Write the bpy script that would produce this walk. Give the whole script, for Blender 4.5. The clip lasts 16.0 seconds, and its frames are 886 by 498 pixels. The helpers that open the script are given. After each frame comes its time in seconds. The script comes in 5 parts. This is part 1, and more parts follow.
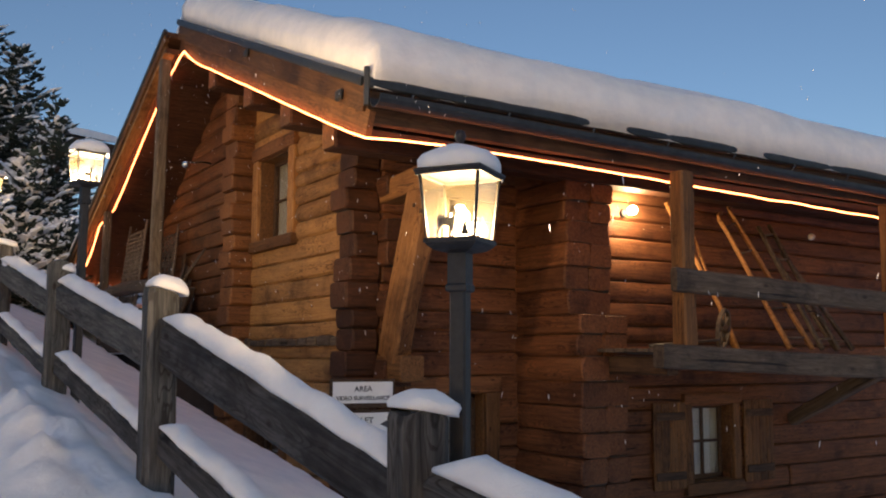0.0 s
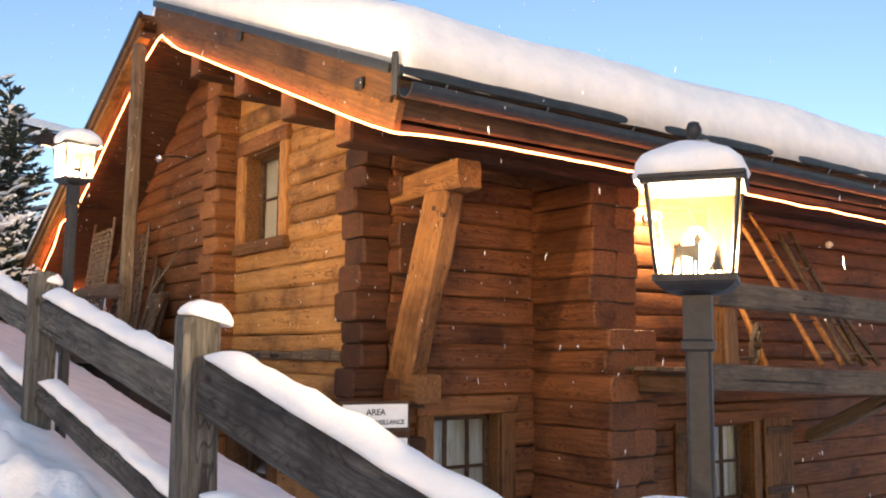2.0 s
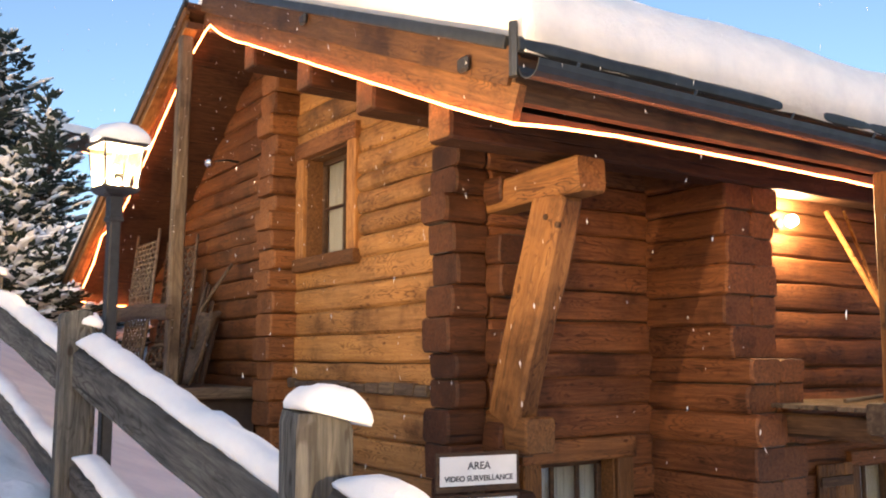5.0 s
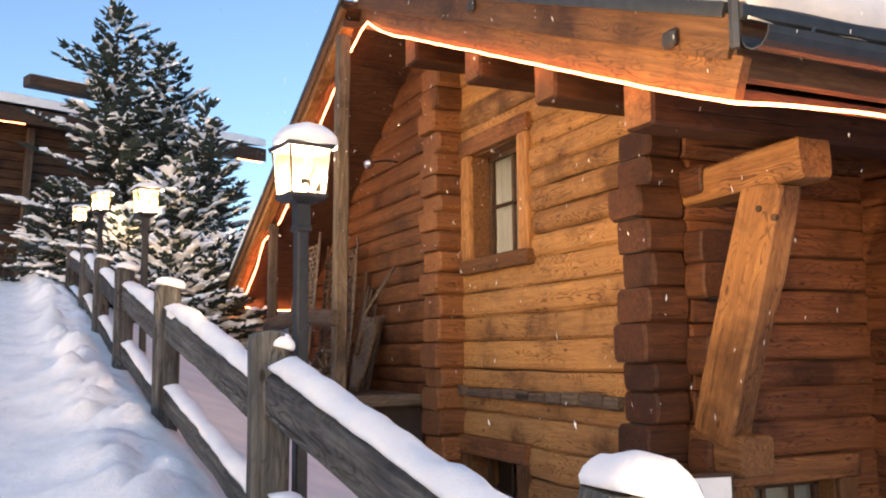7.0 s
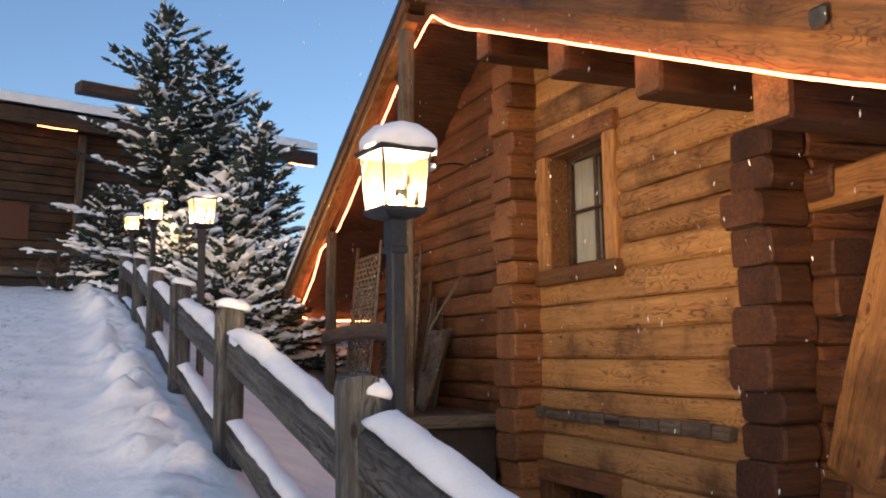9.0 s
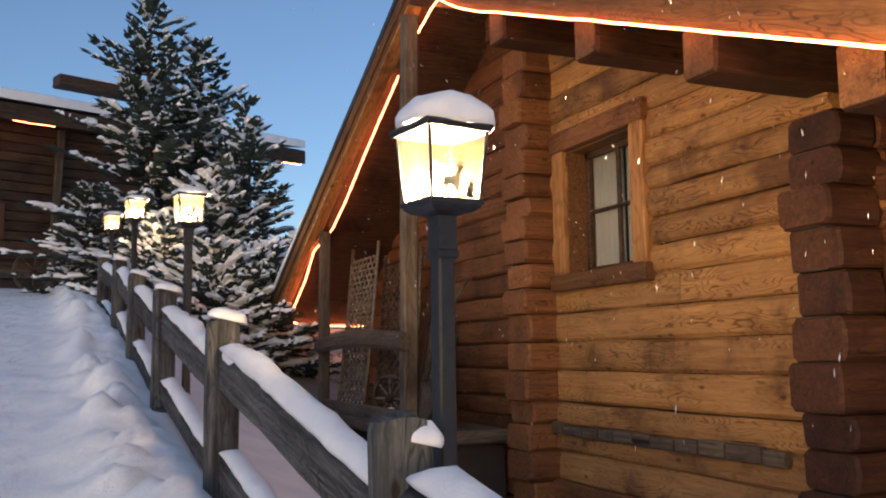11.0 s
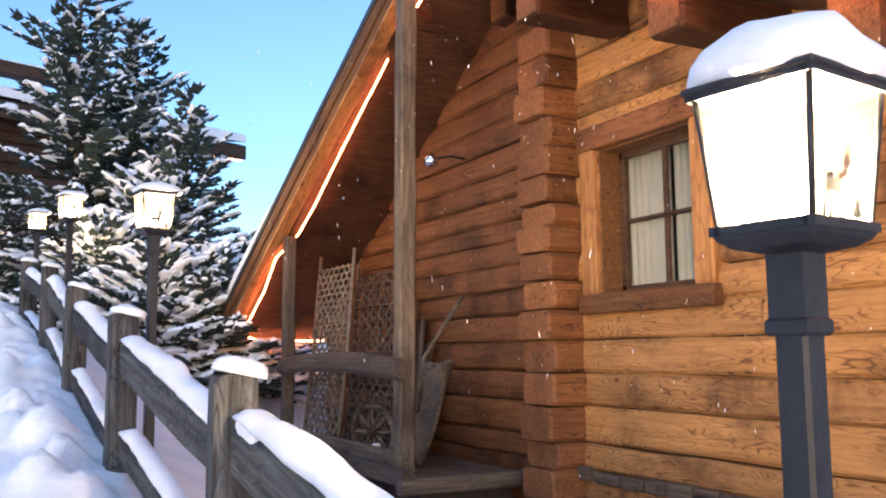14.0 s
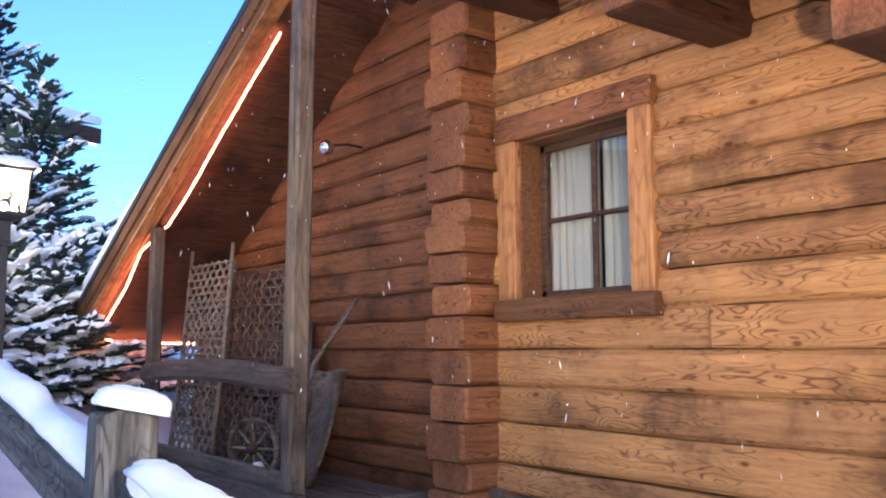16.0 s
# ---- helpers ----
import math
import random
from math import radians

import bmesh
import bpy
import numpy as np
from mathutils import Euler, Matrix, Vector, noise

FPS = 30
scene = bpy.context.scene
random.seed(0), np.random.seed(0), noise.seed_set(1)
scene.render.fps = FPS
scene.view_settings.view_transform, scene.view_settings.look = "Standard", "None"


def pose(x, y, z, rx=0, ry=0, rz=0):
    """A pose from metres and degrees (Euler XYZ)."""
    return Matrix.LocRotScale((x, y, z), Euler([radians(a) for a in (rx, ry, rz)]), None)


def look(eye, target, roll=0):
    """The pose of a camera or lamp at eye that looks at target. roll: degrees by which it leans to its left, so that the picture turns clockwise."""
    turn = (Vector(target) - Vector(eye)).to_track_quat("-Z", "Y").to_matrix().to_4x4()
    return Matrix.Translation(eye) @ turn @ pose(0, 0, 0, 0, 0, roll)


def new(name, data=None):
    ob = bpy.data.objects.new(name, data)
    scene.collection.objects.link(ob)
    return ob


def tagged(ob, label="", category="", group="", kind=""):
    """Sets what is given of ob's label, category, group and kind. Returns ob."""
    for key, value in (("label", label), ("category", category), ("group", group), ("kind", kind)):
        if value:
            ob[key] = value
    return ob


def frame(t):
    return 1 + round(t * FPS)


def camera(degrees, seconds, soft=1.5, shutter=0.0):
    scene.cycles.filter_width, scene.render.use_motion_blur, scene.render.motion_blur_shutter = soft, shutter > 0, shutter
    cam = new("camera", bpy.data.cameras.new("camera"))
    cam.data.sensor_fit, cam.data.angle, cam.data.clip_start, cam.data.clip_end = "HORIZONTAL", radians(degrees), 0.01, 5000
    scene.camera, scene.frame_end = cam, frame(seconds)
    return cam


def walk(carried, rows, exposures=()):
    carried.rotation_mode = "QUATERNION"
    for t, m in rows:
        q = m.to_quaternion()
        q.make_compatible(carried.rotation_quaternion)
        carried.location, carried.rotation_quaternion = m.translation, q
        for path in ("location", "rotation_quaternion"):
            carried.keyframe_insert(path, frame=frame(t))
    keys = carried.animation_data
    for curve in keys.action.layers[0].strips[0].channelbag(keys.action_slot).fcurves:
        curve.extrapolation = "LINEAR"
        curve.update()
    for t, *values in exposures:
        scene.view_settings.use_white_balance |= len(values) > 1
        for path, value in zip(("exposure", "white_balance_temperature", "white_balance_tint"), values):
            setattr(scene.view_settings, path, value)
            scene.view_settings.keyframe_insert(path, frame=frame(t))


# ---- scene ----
cam = camera(52.0, 16.0, 2.0)
PATH = [
    (0, (-2.425, 0.883, 1.915), (-1.353, 2.556, 2.146), 0.2),
    (0.5, (-2.494, 1.071, 1.974), (-1.362, 2.704, 2.202), 0.2),
    (1, (-2.483, 1.368, 2.007), (-1.337, 2.992, 2.23), 0.2),
    (1.5, (-2.463, 1.681, 2.068), (-1.31, 3.3, 2.294), 0.3),
    (2, (-2.495, 2.052, 2.123), (-1.333, 3.665, 2.349), 0.4),
    (2.5, (-2.456, 2.293, 2.197), (-1.287, 3.9, 2.426), 0.4),
    (3, (-2.331, 2.591, 2.233), (-1.158, 4.195, 2.458), 0.3),
    (5.5, (-2.099, 3.781, 2.438), (-1.079, 5.485, 2.669), -0.2),
    (6, (-2.071, 3.921, 2.441), (-1.16, 5.687, 2.664), -0.4),
    (6.5, (-2.098, 4.122, 2.465), (-1.251, 5.92, 2.683), -0.4),
    (7, (-2.145, 4.327, 2.542), (-1.317, 6.134, 2.763), -0.6),
    (7.5, (-2.116, 4.553, 2.555), (-1.295, 6.363, 2.775), -0.6),
    (8, (-2.072, 4.772, 2.654), (-1.289, 6.598, 2.877), -0.7),
    (8.5, (-2.069, 4.954, 2.692), (-1.333, 6.8, 2.916), -0.7),
    (9, (-2.115, 5.143, 2.723), (-1.38, 6.989, 2.948), -0.8),
    (11.5, (-2.048, 6.171, 2.856), (-1.248, 7.989, 3.083), -0.8),
    (12, (-2.055, 6.425, 2.902), (-1.194, 8.216, 3.125), -0.8),
    (12.5, (-2.01, 6.765, 2.96), (-1.13, 8.548, 3.182), -0.8),
    (13, (-2.045, 7.042, 2.984), (-1.155, 8.819, 3.208), -0.8),
    (13.5, (-2.124, 7.348, 3.058), (-1.226, 9.121, 3.281), -0.6),
    (14, (-2.163, 7.54, 3.099), (-1.244, 9.302, 3.324), -0.6),
    (14.5, (-2.159, 7.804, 3.115), (-1.22, 9.556, 3.334), -0.6),
    (15, (-2.143, 8.103, 3.125), (-1.194, 9.849, 3.347), -0.6),
    (15.5, (-2.142, 8.381, 3.16), (-1.123, 10.088, 3.381), -0.4),
    (16, (-2.067, 8.433, 3.193), (-0.886, 10.032, 3.412), -0.2),
]
EXPOSURES = [(0.0, 0.2, 6500, 20), (0.5, 0.28, 6500, 20), (1.0, 0.8, 6600, 20), (1.5, 1.3, 6900, 20), (2.5, 1.45, 7000, 20), (3.0, 1.45, 7000, 20), (5.5, 1.4, 6700, 20), (7.0, 1.45, 6600, 20), (8.0, 1.35, 6500, 20), (9.0, 0.9, 6400, 20), (11.5, 0.62, 6300, 20), (12.5, 0.64, 6200, 20), (13.0, 1.2, 6100, 20), (13.5, 1.55, 6000, 20), (14.5, 1.65, 5300, 20), (15.5, 1.6, 4950, 20), (16.0, 1.68, 4800, 20)]
walk(cam, [(t, look(eye, target, roll)) for t, eye, target, roll in PATH], EXPOSURES)

# ---- world and large lights ----
world = bpy.data.worlds.new("dusk_sky")
scene.world = world
world.use_nodes = True
wn = world.node_tree
sky = wn.nodes.new("ShaderNodeTexSky")
sky.sky_type = "NISHITA"
sky.sun_disc = False
sky.sun_elevation = radians(5.0)
sky.sun_rotation = radians(222.0)
sky.altitude = 1800.0
sky.ozone_density = 2.0
sky.dust_density = 2.0
wn.links.new(sky.outputs[0], wn.nodes["Background"].inputs[0])
wn.nodes["Background"].inputs[1].default_value = 0.15
LANTERN_POWER, WALL_LAMP_POWER, ROPE_GLOW = 140.0, 95.0, 13.5
# the wide glow of the western sky after sunset
sun_light = bpy.data.lights.new("sun", "SUN")
sun_light.energy, sun_light.angle, sun_light.color = 0.3, radians(45), (0.72, 0.86, 1.0)
sun = new("sun", sun_light)
sun.matrix_world = look((-20, -22, 36), (0, 0, 0))


def lamp_light(name, x, y, z, power, radius=0.05, color=(1.0, 0.69, 0.33)):
    data = bpy.data.lights.new(name, "POINT")
    data.energy, data.color, data.shadow_soft_size = power, color, radius
    ob = new(name, data)
    ob.location = (x, y, z)
    return ob


# ---- materials ----
def material(name):
    m = bpy.data.materials.new(name)
    m.use_nodes = True
    return m, m.node_tree, m.node_tree.nodes["Principled BSDF"]


def node(nt, kind, **values):
    n = nt.nodes.new(kind)
    for k, v in values.items():
        n.inputs[k].default_value = v
    return n


def ramp(nt, source, stops):
    n = nt.nodes.new("ShaderNodeValToRGB")
    while len(n.color_ramp.elements) < len(stops):
        n.color_ramp.elements.new(0.5)
    for e, (p, c) in zip(n.color_ramp.elements, stops):
        e.position, e.color = p, (*c, 1)
    nt.links.new(source, n.inputs[0])
    return n


def mixer(nt, mode, fac, a, b):
    n = nt.nodes.new("ShaderNodeMix")
    n.data_type, n.blend_type = "RGBA", mode
    for slot, v in ((0, fac), (6, a), (7, b)):
        if isinstance(v, bpy.types.NodeSocket):
            nt.links.new(v, n.inputs[slot])
        else:
            n.inputs[slot].default_value = v if slot == 0 else (*v, 1)
    return n.outputs[2]


def wood(name, stops, grain=(0.9, 14, 14), rough=0.62, bump=0.5, tint=0.5, knots=True, flame=False):
    """Sawn or hewn timber: grain along local X, stains, knots, a tint for each piece."""
    m, nt, bsdf = material(name)
    L = nt.links
    co = nt.nodes.new("ShaderNodeTexCoord")
    info = nt.nodes.new("ShaderNodeObjectInfo")
    shift = nt.nodes.new("ShaderNodeVectorMath")
    shift.operation = "MULTIPLY_ADD"
    L.new(info.outputs["Random"], shift.inputs[0])
    shift.inputs[1].default_value = (37, 19, 53)
    L.new(co.outputs["Object"], shift.inputs[2])
    mp = node(nt, "ShaderNodeMapping", Scale=grain)
    L.new(shift.outputs[0], mp.inputs[0])
    fine = node(nt, "ShaderNodeTexNoise", Scale=2.2, Detail=8, Roughness=0.68, Distortion=0.4)
    L.new(mp.outputs[0], fine.inputs[0])
    # growth rings: contour lines of a stretched noise, bending round the knots
    rm = node(nt, "ShaderNodeMapping", Scale=(1.0, 6.5, 6.5) if flame else (0.75, 4.2, 4.2))
    L.new(shift.outputs[0], rm.inputs[0])
    field = node(nt, "ShaderNodeTexNoise", Scale=1.0, Detail=2.5, Roughness=0.5)
    L.new(rm.outputs[0], field.inputs[0])
    km = node(nt, "ShaderNodeMapping", Scale=(2.5, 5.2, 5.2) if flame else (1.7, 4.0, 4.0))
    L.new(shift.outputs[0], km.inputs[0])
    vor = node(nt, "ShaderNodeTexVoronoi", Scale=1.0)
    L.new(km.outputs[0], vor.inputs[0])
    bend = nt.nodes.new("ShaderNodeMath")
    bend.operation = "POWER"
    bend.inputs[1].default_value = 0.35
    L.new(vor.outputs["Distance"], bend.inputs[0])
    total = nt.nodes.new("ShaderNodeMath")
    total.operation = "MULTIPLY_ADD"
    total.inputs[1].default_value = 0.45
    L.new(bend.outputs[0], total.inputs[0])
    L.new(field.outputs[0], total.inputs[2])
    wave = nt.nodes.new("ShaderNodeMath")
    wave.operation = "MULTIPLY"
    wave.inputs[1].default_value = 100.0 if flame else 62.0
    L.new(total.outputs[0], wave.inputs[0])
    ring = nt.nodes.new("ShaderNodeMath")
    ring.operation = "SINE"
    L.new(wave.outputs[0], ring.inputs[0])
    wide = node(nt, "ShaderNodeTexNoise", Scale=1.3, Detail=5, Roughness=0.65)
    L.new(shift.outputs[0], wide.inputs[0])
    base = ramp(nt, fine.outputs[0], stops)
    stain = ramp(nt, wide.outputs[0], [(0.33, (0.22, 0.17, 0.15)), (0.47, (0.88, 0.84, 0.82)), (0.72, (1.25, 1.2, 1.05))])
    col = mixer(nt, "MULTIPLY", 0.8, base.outputs[0], stain.outputs[0])
    lines = ramp(nt, ring.outputs[0], [(0.0, (1.1, 1.1, 1.08)), (0.45, (1, 1, 1)), (0.95, (0.52, 0.44, 0.4))])
    if flame:
        # broad flame grain: thin dark contours that show in patches along the log
        lines = ramp(nt, ring.outputs[0], [(0.0, (1.08, 1.06, 1.0)), (0.6, (1, 1, 1)), (0.92, (0.3, 0.22, 0.17))])
        pm = node(nt, "ShaderNodeMapping", Scale=(0.7, 5.0, 5.0))
        L.new(shift.outputs[0], pm.inputs[0])
        patch = node(nt, "ShaderNodeTexNoise", Scale=1.6, Detail=2)
        L.new(pm.outputs[0], patch.inputs[0])
        where = ramp(nt, patch.outputs[0], [(0.42, (0.15, 0.15, 0.15)), (0.62, (1, 1, 1))])
        lines_at = mixer(nt, "MIX", where.outputs[0], (1, 1, 1), lines.outputs[0])
        col = mixer(nt, "MULTIPLY", 0.8, col, lines_at)
    else:
        col = mixer(nt, "MULTIPLY", 0.42, col, lines.outputs[0])
    cm = node(nt, "ShaderNodeMapping", Scale=(0.55, 16, 16))
    L.new(shift.outputs[0], cm.inputs[0])
    crack = node(nt, "ShaderNodeTexNoise", Scale=1.0, Detail=3, Roughness=0.6, Distortion=0.3)
    L.new(cm.outputs[0], crack.inputs[0])
    split = ramp(nt, crack.outputs[0], [(0.27 if flame else 0.3, (0.1, 0.08, 0.07)), (0.32 if flame else 0.36, (1, 1, 1))])
    col = mixer(nt, "MULTIPLY", 0.9, col, split.outputs[0])
    per = ramp(nt, info.outputs["Random"], [(0.0, (0.55, 0.48, 0.46)), (0.5, (1, 1, 1)), (1.0, (1.3, 1.25, 1.1))])
    col = mixer(nt, "MULTIPLY", tint, col, per.outputs[0])
    if knots:
        spot = ramp(nt, vor.outputs["Distance"], [(0.0, (0.16, 0.1, 0.08)), (0.06, (0.35, 0.25, 0.2)), (0.11, (1, 1, 1))])
        col = mixer(nt, "MULTIPLY", 0.9, col, spot.outputs[0])
    hsum = nt.nodes.new("ShaderNodeMath")
    hsum.operation = "MULTIPLY_ADD"
    hsum.inputs[1].default_value = 0.9
    L.new(split.outputs[0], hsum.inputs[0])
    L.new(fine.outputs[0], hsum.inputs[2])
    height = hsum.outputs[0]
    L.new(col, bsdf.inputs["Base Color"])
    bsdf.inputs["Roughness"].default_value = rough
    bsdf.inputs["Specular IOR Level"].default_value = 0.3
    bp = node(nt, "ShaderNodeBump", Strength=bump, Distance=0.012)
    L.new(height, bp.inputs["Height"])
    L.new(bp.outputs[0], bsdf.inputs["Normal"])
    return m


def plain(name, color, rough=0.5, metal=0.0, vary=0.25, scale=6.0, bump=0.15):
    m, nt, bsdf = material(name)
    co = nt.nodes.new("ShaderNodeTexCoord")
    n1 = node(nt, "ShaderNodeTexNoise", Scale=scale, Detail=6, Roughness=0.6)
    nt.links.new(co.outputs["Object"], n1.inputs[0])
    lo = tuple(c * (1 - vary) for c in color)
    hi = tuple(min(1, c * (1 + vary)) for c in color)
    r = ramp(nt, n1.outputs[0], [(0.3, lo), (0.7, hi)])
    nt.links.new(r.outputs[0], bsdf.inputs["Base Color"])
    bsdf.inputs["Roughness"].default_value = rough
    bsdf.inputs["Metallic"].default_value = metal
    bp = node(nt, "ShaderNodeBump", Strength=bump, Distance=0.01)
    nt.links.new(n1.outputs[0], bp.inputs["Height"])
    nt.links.new(bp.outputs[0], bsdf.inputs["Normal"])
    return m


def snow_material(name, ground=False):
    m, nt, bsdf = material(name)
    L = nt.links
    co = nt.nodes.new("ShaderNodeTexCoord")
    big = node(nt, "ShaderNodeTexNoise", Scale=3.0, Detail=6, Roughness=0.6)
    small = node(nt, "ShaderNodeTexNoise", Scale=60.0, Detail=4, Roughness=0.7)
    L.new(co.outputs["Object"], big.inputs[0])
    L.new(co.outputs["Object"], small.inputs[0])
    col = ramp(nt, big.outputs[0], [(0.3, (0.74, 0.76, 0.8)), (0.65, (0.88, 0.88, 0.89))]).outputs[0]
    if ground:
        # trodden, gritted strip of the path
        sep = nt.nodes.new("ShaderNodeSeparateXYZ")
        L.new(co.outputs["Object"], sep.inputs[0])
        lane = nt.nodes.new("ShaderNodeMapRange")
        lane.inputs[1].default_value, lane.inputs[2].default_value = -2.0, -3.1
        L.new(sep.outputs[0], lane.inputs[0])
        grit = node(nt, "ShaderNodeTexNoise", Scale=9.0, Detail=9, Roughness=0.8)
        gm = node(nt, "ShaderNodeMapping", Scale=(1.0, 0.35, 1.0))
        L.new(co.outputs["Object"], gm.inputs[0])
        L.new(gm.outputs[0], grit.inputs[0])
        dirt = ramp(nt, grit.outputs[0], [(0.52, (0, 0, 0)), (0.68, (1, 1, 1))])
        f = nt.nodes.new("ShaderNodeMath")
        f.operation = "MULTIPLY"
        L.new(lane.outputs[0], f.inputs[0])
        L.new(dirt.outputs[0], f.inputs[1])
        col = mixer(nt, "MIX", f.outputs[0], col, (0.22, 0.21, 0.21))
    L.new(col, bsdf.inputs["Base Color"])
    bsdf.inputs["Roughness"].default_value = 0.8
    bsdf.inputs["Specular IOR Level"].default_value = 0.2
    h = nt.nodes.new("ShaderNodeMath")
    h.operation = "MULTIPLY_ADD"
    L.new(small.outputs[0], h.inputs[0])
    h.inputs[1].default_value = 0.18
    L.new(big.outputs[0], h.inputs[2])
    bp = node(nt, "ShaderNodeBump", Strength=0.5, Distance=0.05)
    L.new(h.outputs[0], bp.inputs["Height"])
    L.new(bp.outputs[0], bsdf.inputs["Normal"])
    return m


def glow(name, color, strength):
    m, nt, bsdf = material(name)
    bsdf.inputs["Base Color"].default_value = (*(c * 0.3 for c in color), 1)
    bsdf.inputs["Emission Color"].default_value = (*color, 1)
    bsdf.inputs["Emission Strength"].default_value = strength
    return m


def glass(name, frost=0.0, tint=(1, 1, 1)):
    m, nt, bsdf = material(name)
    L = nt.links
    out = nt.nodes["Material Output"]
    clear = nt.nodes.new("ShaderNodeBsdfTransparent")
    clear.inputs[0].default_value = (*tint, 1)
    gloss = node(nt, "ShaderNodeBsdfGlossy", Roughness=0.03)
    face = nt.nodes.new("ShaderNodeLayerWeight")
    sheen = ramp(nt, face.outputs["Facing"], [(0.0, (0.045, 0.045, 0.045)), (0.55, (0.1, 0.1, 0.1)), (1.0, (0.9, 0.9, 0.9))])
    mx = nt.nodes.new("ShaderNodeMixShader")
    L.new(sheen.outputs[0], mx.inputs[0])
    L.new(clear.outputs[0], mx.inputs[1])
    L.new(gloss.outputs[0], mx.inputs[2])
    last = mx
    if frost:
        tr = nt.nodes.new("ShaderNodeBsdfTranslucent")
        co = nt.nodes.new("ShaderNodeTexCoord")
        nz = node(nt, "ShaderNodeTexNoise", Scale=9.0, Detail=3)
        L.new(co.outputs["Object"], nz.inputs[0])
        r = ramp(nt, nz.outputs[0], [(0.35, (0.9, 0.74, 0.42)), (0.7, (0.97, 0.9, 0.7))])
        L.new(r.outputs[0], tr.inputs[0])
        last = nt.nodes.new("ShaderNodeMixShader")
        last.inputs[0].default_value = frost
        L.new(mx.outputs[0], last.inputs[1])
        L.new(tr.outputs[0], last.inputs[2])
    L.new(last.outputs[0], out.inputs[0])
    return m


LOG = wood("log_timber", [(0.22, (0.195, 0.1, 0.034)), (0.45, (0.31, 0.167, 0.06)), (0.62, (0.38, 0.215, 0.081)), (0.8, (0.46, 0.275, 0.112))], bump=0.8, flame=True)
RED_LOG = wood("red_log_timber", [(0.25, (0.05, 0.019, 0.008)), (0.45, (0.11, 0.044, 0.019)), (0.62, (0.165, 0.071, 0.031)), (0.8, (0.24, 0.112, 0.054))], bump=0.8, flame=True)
# aged reddish logs; the shade of the porch is mixed into the colour
SHADED_OLD_LOG = wood("shaded_old_log_timber", [(0.25, (0.06, 0.025, 0.01)), (0.45, (0.115, 0.049, 0.019)), (0.62, (0.16, 0.073, 0.029)), (0.8, (0.21, 0.103, 0.043))], bump=0.8, flame=True)
# reddish-brown purlins, coloured darker to stand for the shade under the roof
SHADED_PURLIN = wood("shaded_purlin_timber", [(0.25, (0.018, 0.007, 0.004)), (0.5, (0.045, 0.018, 0.008)), (0.8, (0.09, 0.038, 0.018))], bump=0.8)
# weathered ends at the corner, with its deep shade painted into the tone
SHADED_END_LOG = wood("weathered_shaded_log_end_timber", [(0.25, (0.025, 0.01, 0.005)), (0.5, (0.062, 0.025, 0.011)), (0.8, (0.12, 0.05, 0.022))], bump=0.9, flame=True)
CORNER_LOG = wood("corner_log_timber", [(0.25, (0.085, 0.036, 0.014)), (0.45, (0.17, 0.075, 0.028)), (0.62, (0.225, 0.104, 0.042)), (0.8, (0.29, 0.145, 0.06))], bump=0.8, flame=True)
TRIM = wood("trim_timber", [(0.25, (0.17, 0.075, 0.025)), (0.5, (0.32, 0.16, 0.055)), (0.8, (0.46, 0.26, 0.1))], tint=0.3)
BRACE = wood("brace_timber", [(0.25, (0.12, 0.055, 0.02)), (0.5, (0.23, 0.115, 0.042)), (0.8, (0.36, 0.2, 0.08))], bump=0.9, tint=0.3, flame=True)
BEAM = wood("beam_timber", [(0.25, (0.055, 0.024, 0.009)), (0.5, (0.13, 0.063, 0.023)), (0.8, (0.225, 0.12, 0.048))], bump=0.8, flame=True)
EDGE = wood("edge_board_timber", [(0.25, (0.035, 0.016, 0.007)), (0.5, (0.085, 0.041, 0.016)), (0.8, (0.16, 0.082, 0.034))], bump=0.9, flame=True)
# deck boards; the shadow beneath the overhang is carried by this dark colour
SHADED_SOFFIT = wood("shaded_soffit_timber", [(0.25, (0.03, 0.014, 0.008)), (0.55, (0.07, 0.033, 0.017)), (0.8, (0.12, 0.06, 0.03))])
GREY = wood("weathered_timber", [(0.27, (0.014, 0.015, 0.018)), (0.48, (0.062, 0.065, 0.07)), (0.75, (0.17, 0.175, 0.18))], bump=1.0, flame=True, rough=0.8)
GREYBROWN = wood("aged_timber", [(0.25, (0.04, 0.031, 0.024)), (0.5, (0.1, 0.08, 0.06)), (0.8, (0.19, 0.155, 0.12))], bump=0.8)
WITHE = wood("withe_timber", [(0.25, (0.08, 0.062, 0.046)), (0.5, (0.17, 0.138, 0.1)), (0.8, (0.28, 0.235, 0.18))], bump=0.6)
DARKWOOD = wood("dark_timber", [(0.25, (0.02, 0.012, 0.008)), (0.5, (0.06, 0.035, 0.02)), (0.8, (0.12, 0.07, 0.04))])
SNOW = snow_material("snow")
GROUND_SNOW = snow_material("ground_snow", True)
METAL = plain("dark_sheet_metal", (0.05, 0.055, 0.06), 0.45, 0.6)
IRON = plain("black_iron", (0.03, 0.03, 0.032), 0.5, 0.4, bump=0.3, scale=30)
DARK = plain("dark_matte", (0.04, 0.03, 0.025), 0.9)
WHITE = plain("white_sign", (0.78, 0.78, 0.76), 0.5, vary=0.05)
INK = plain("sign_ink", (0.05, 0.05, 0.055), 0.6)
CURTAIN = plain("white_curtain", (0.32, 0.345, 0.315), 0.9, vary=0.08)
PANE = glass("window_glass")
LANTERN_GLASS = glass("lantern_glass", 0.008, (1.0, 0.97, 0.88))
FROSTED_GLASS = glass("frosted_lantern_glass", 0.045, (1.0, 0.97, 0.88))
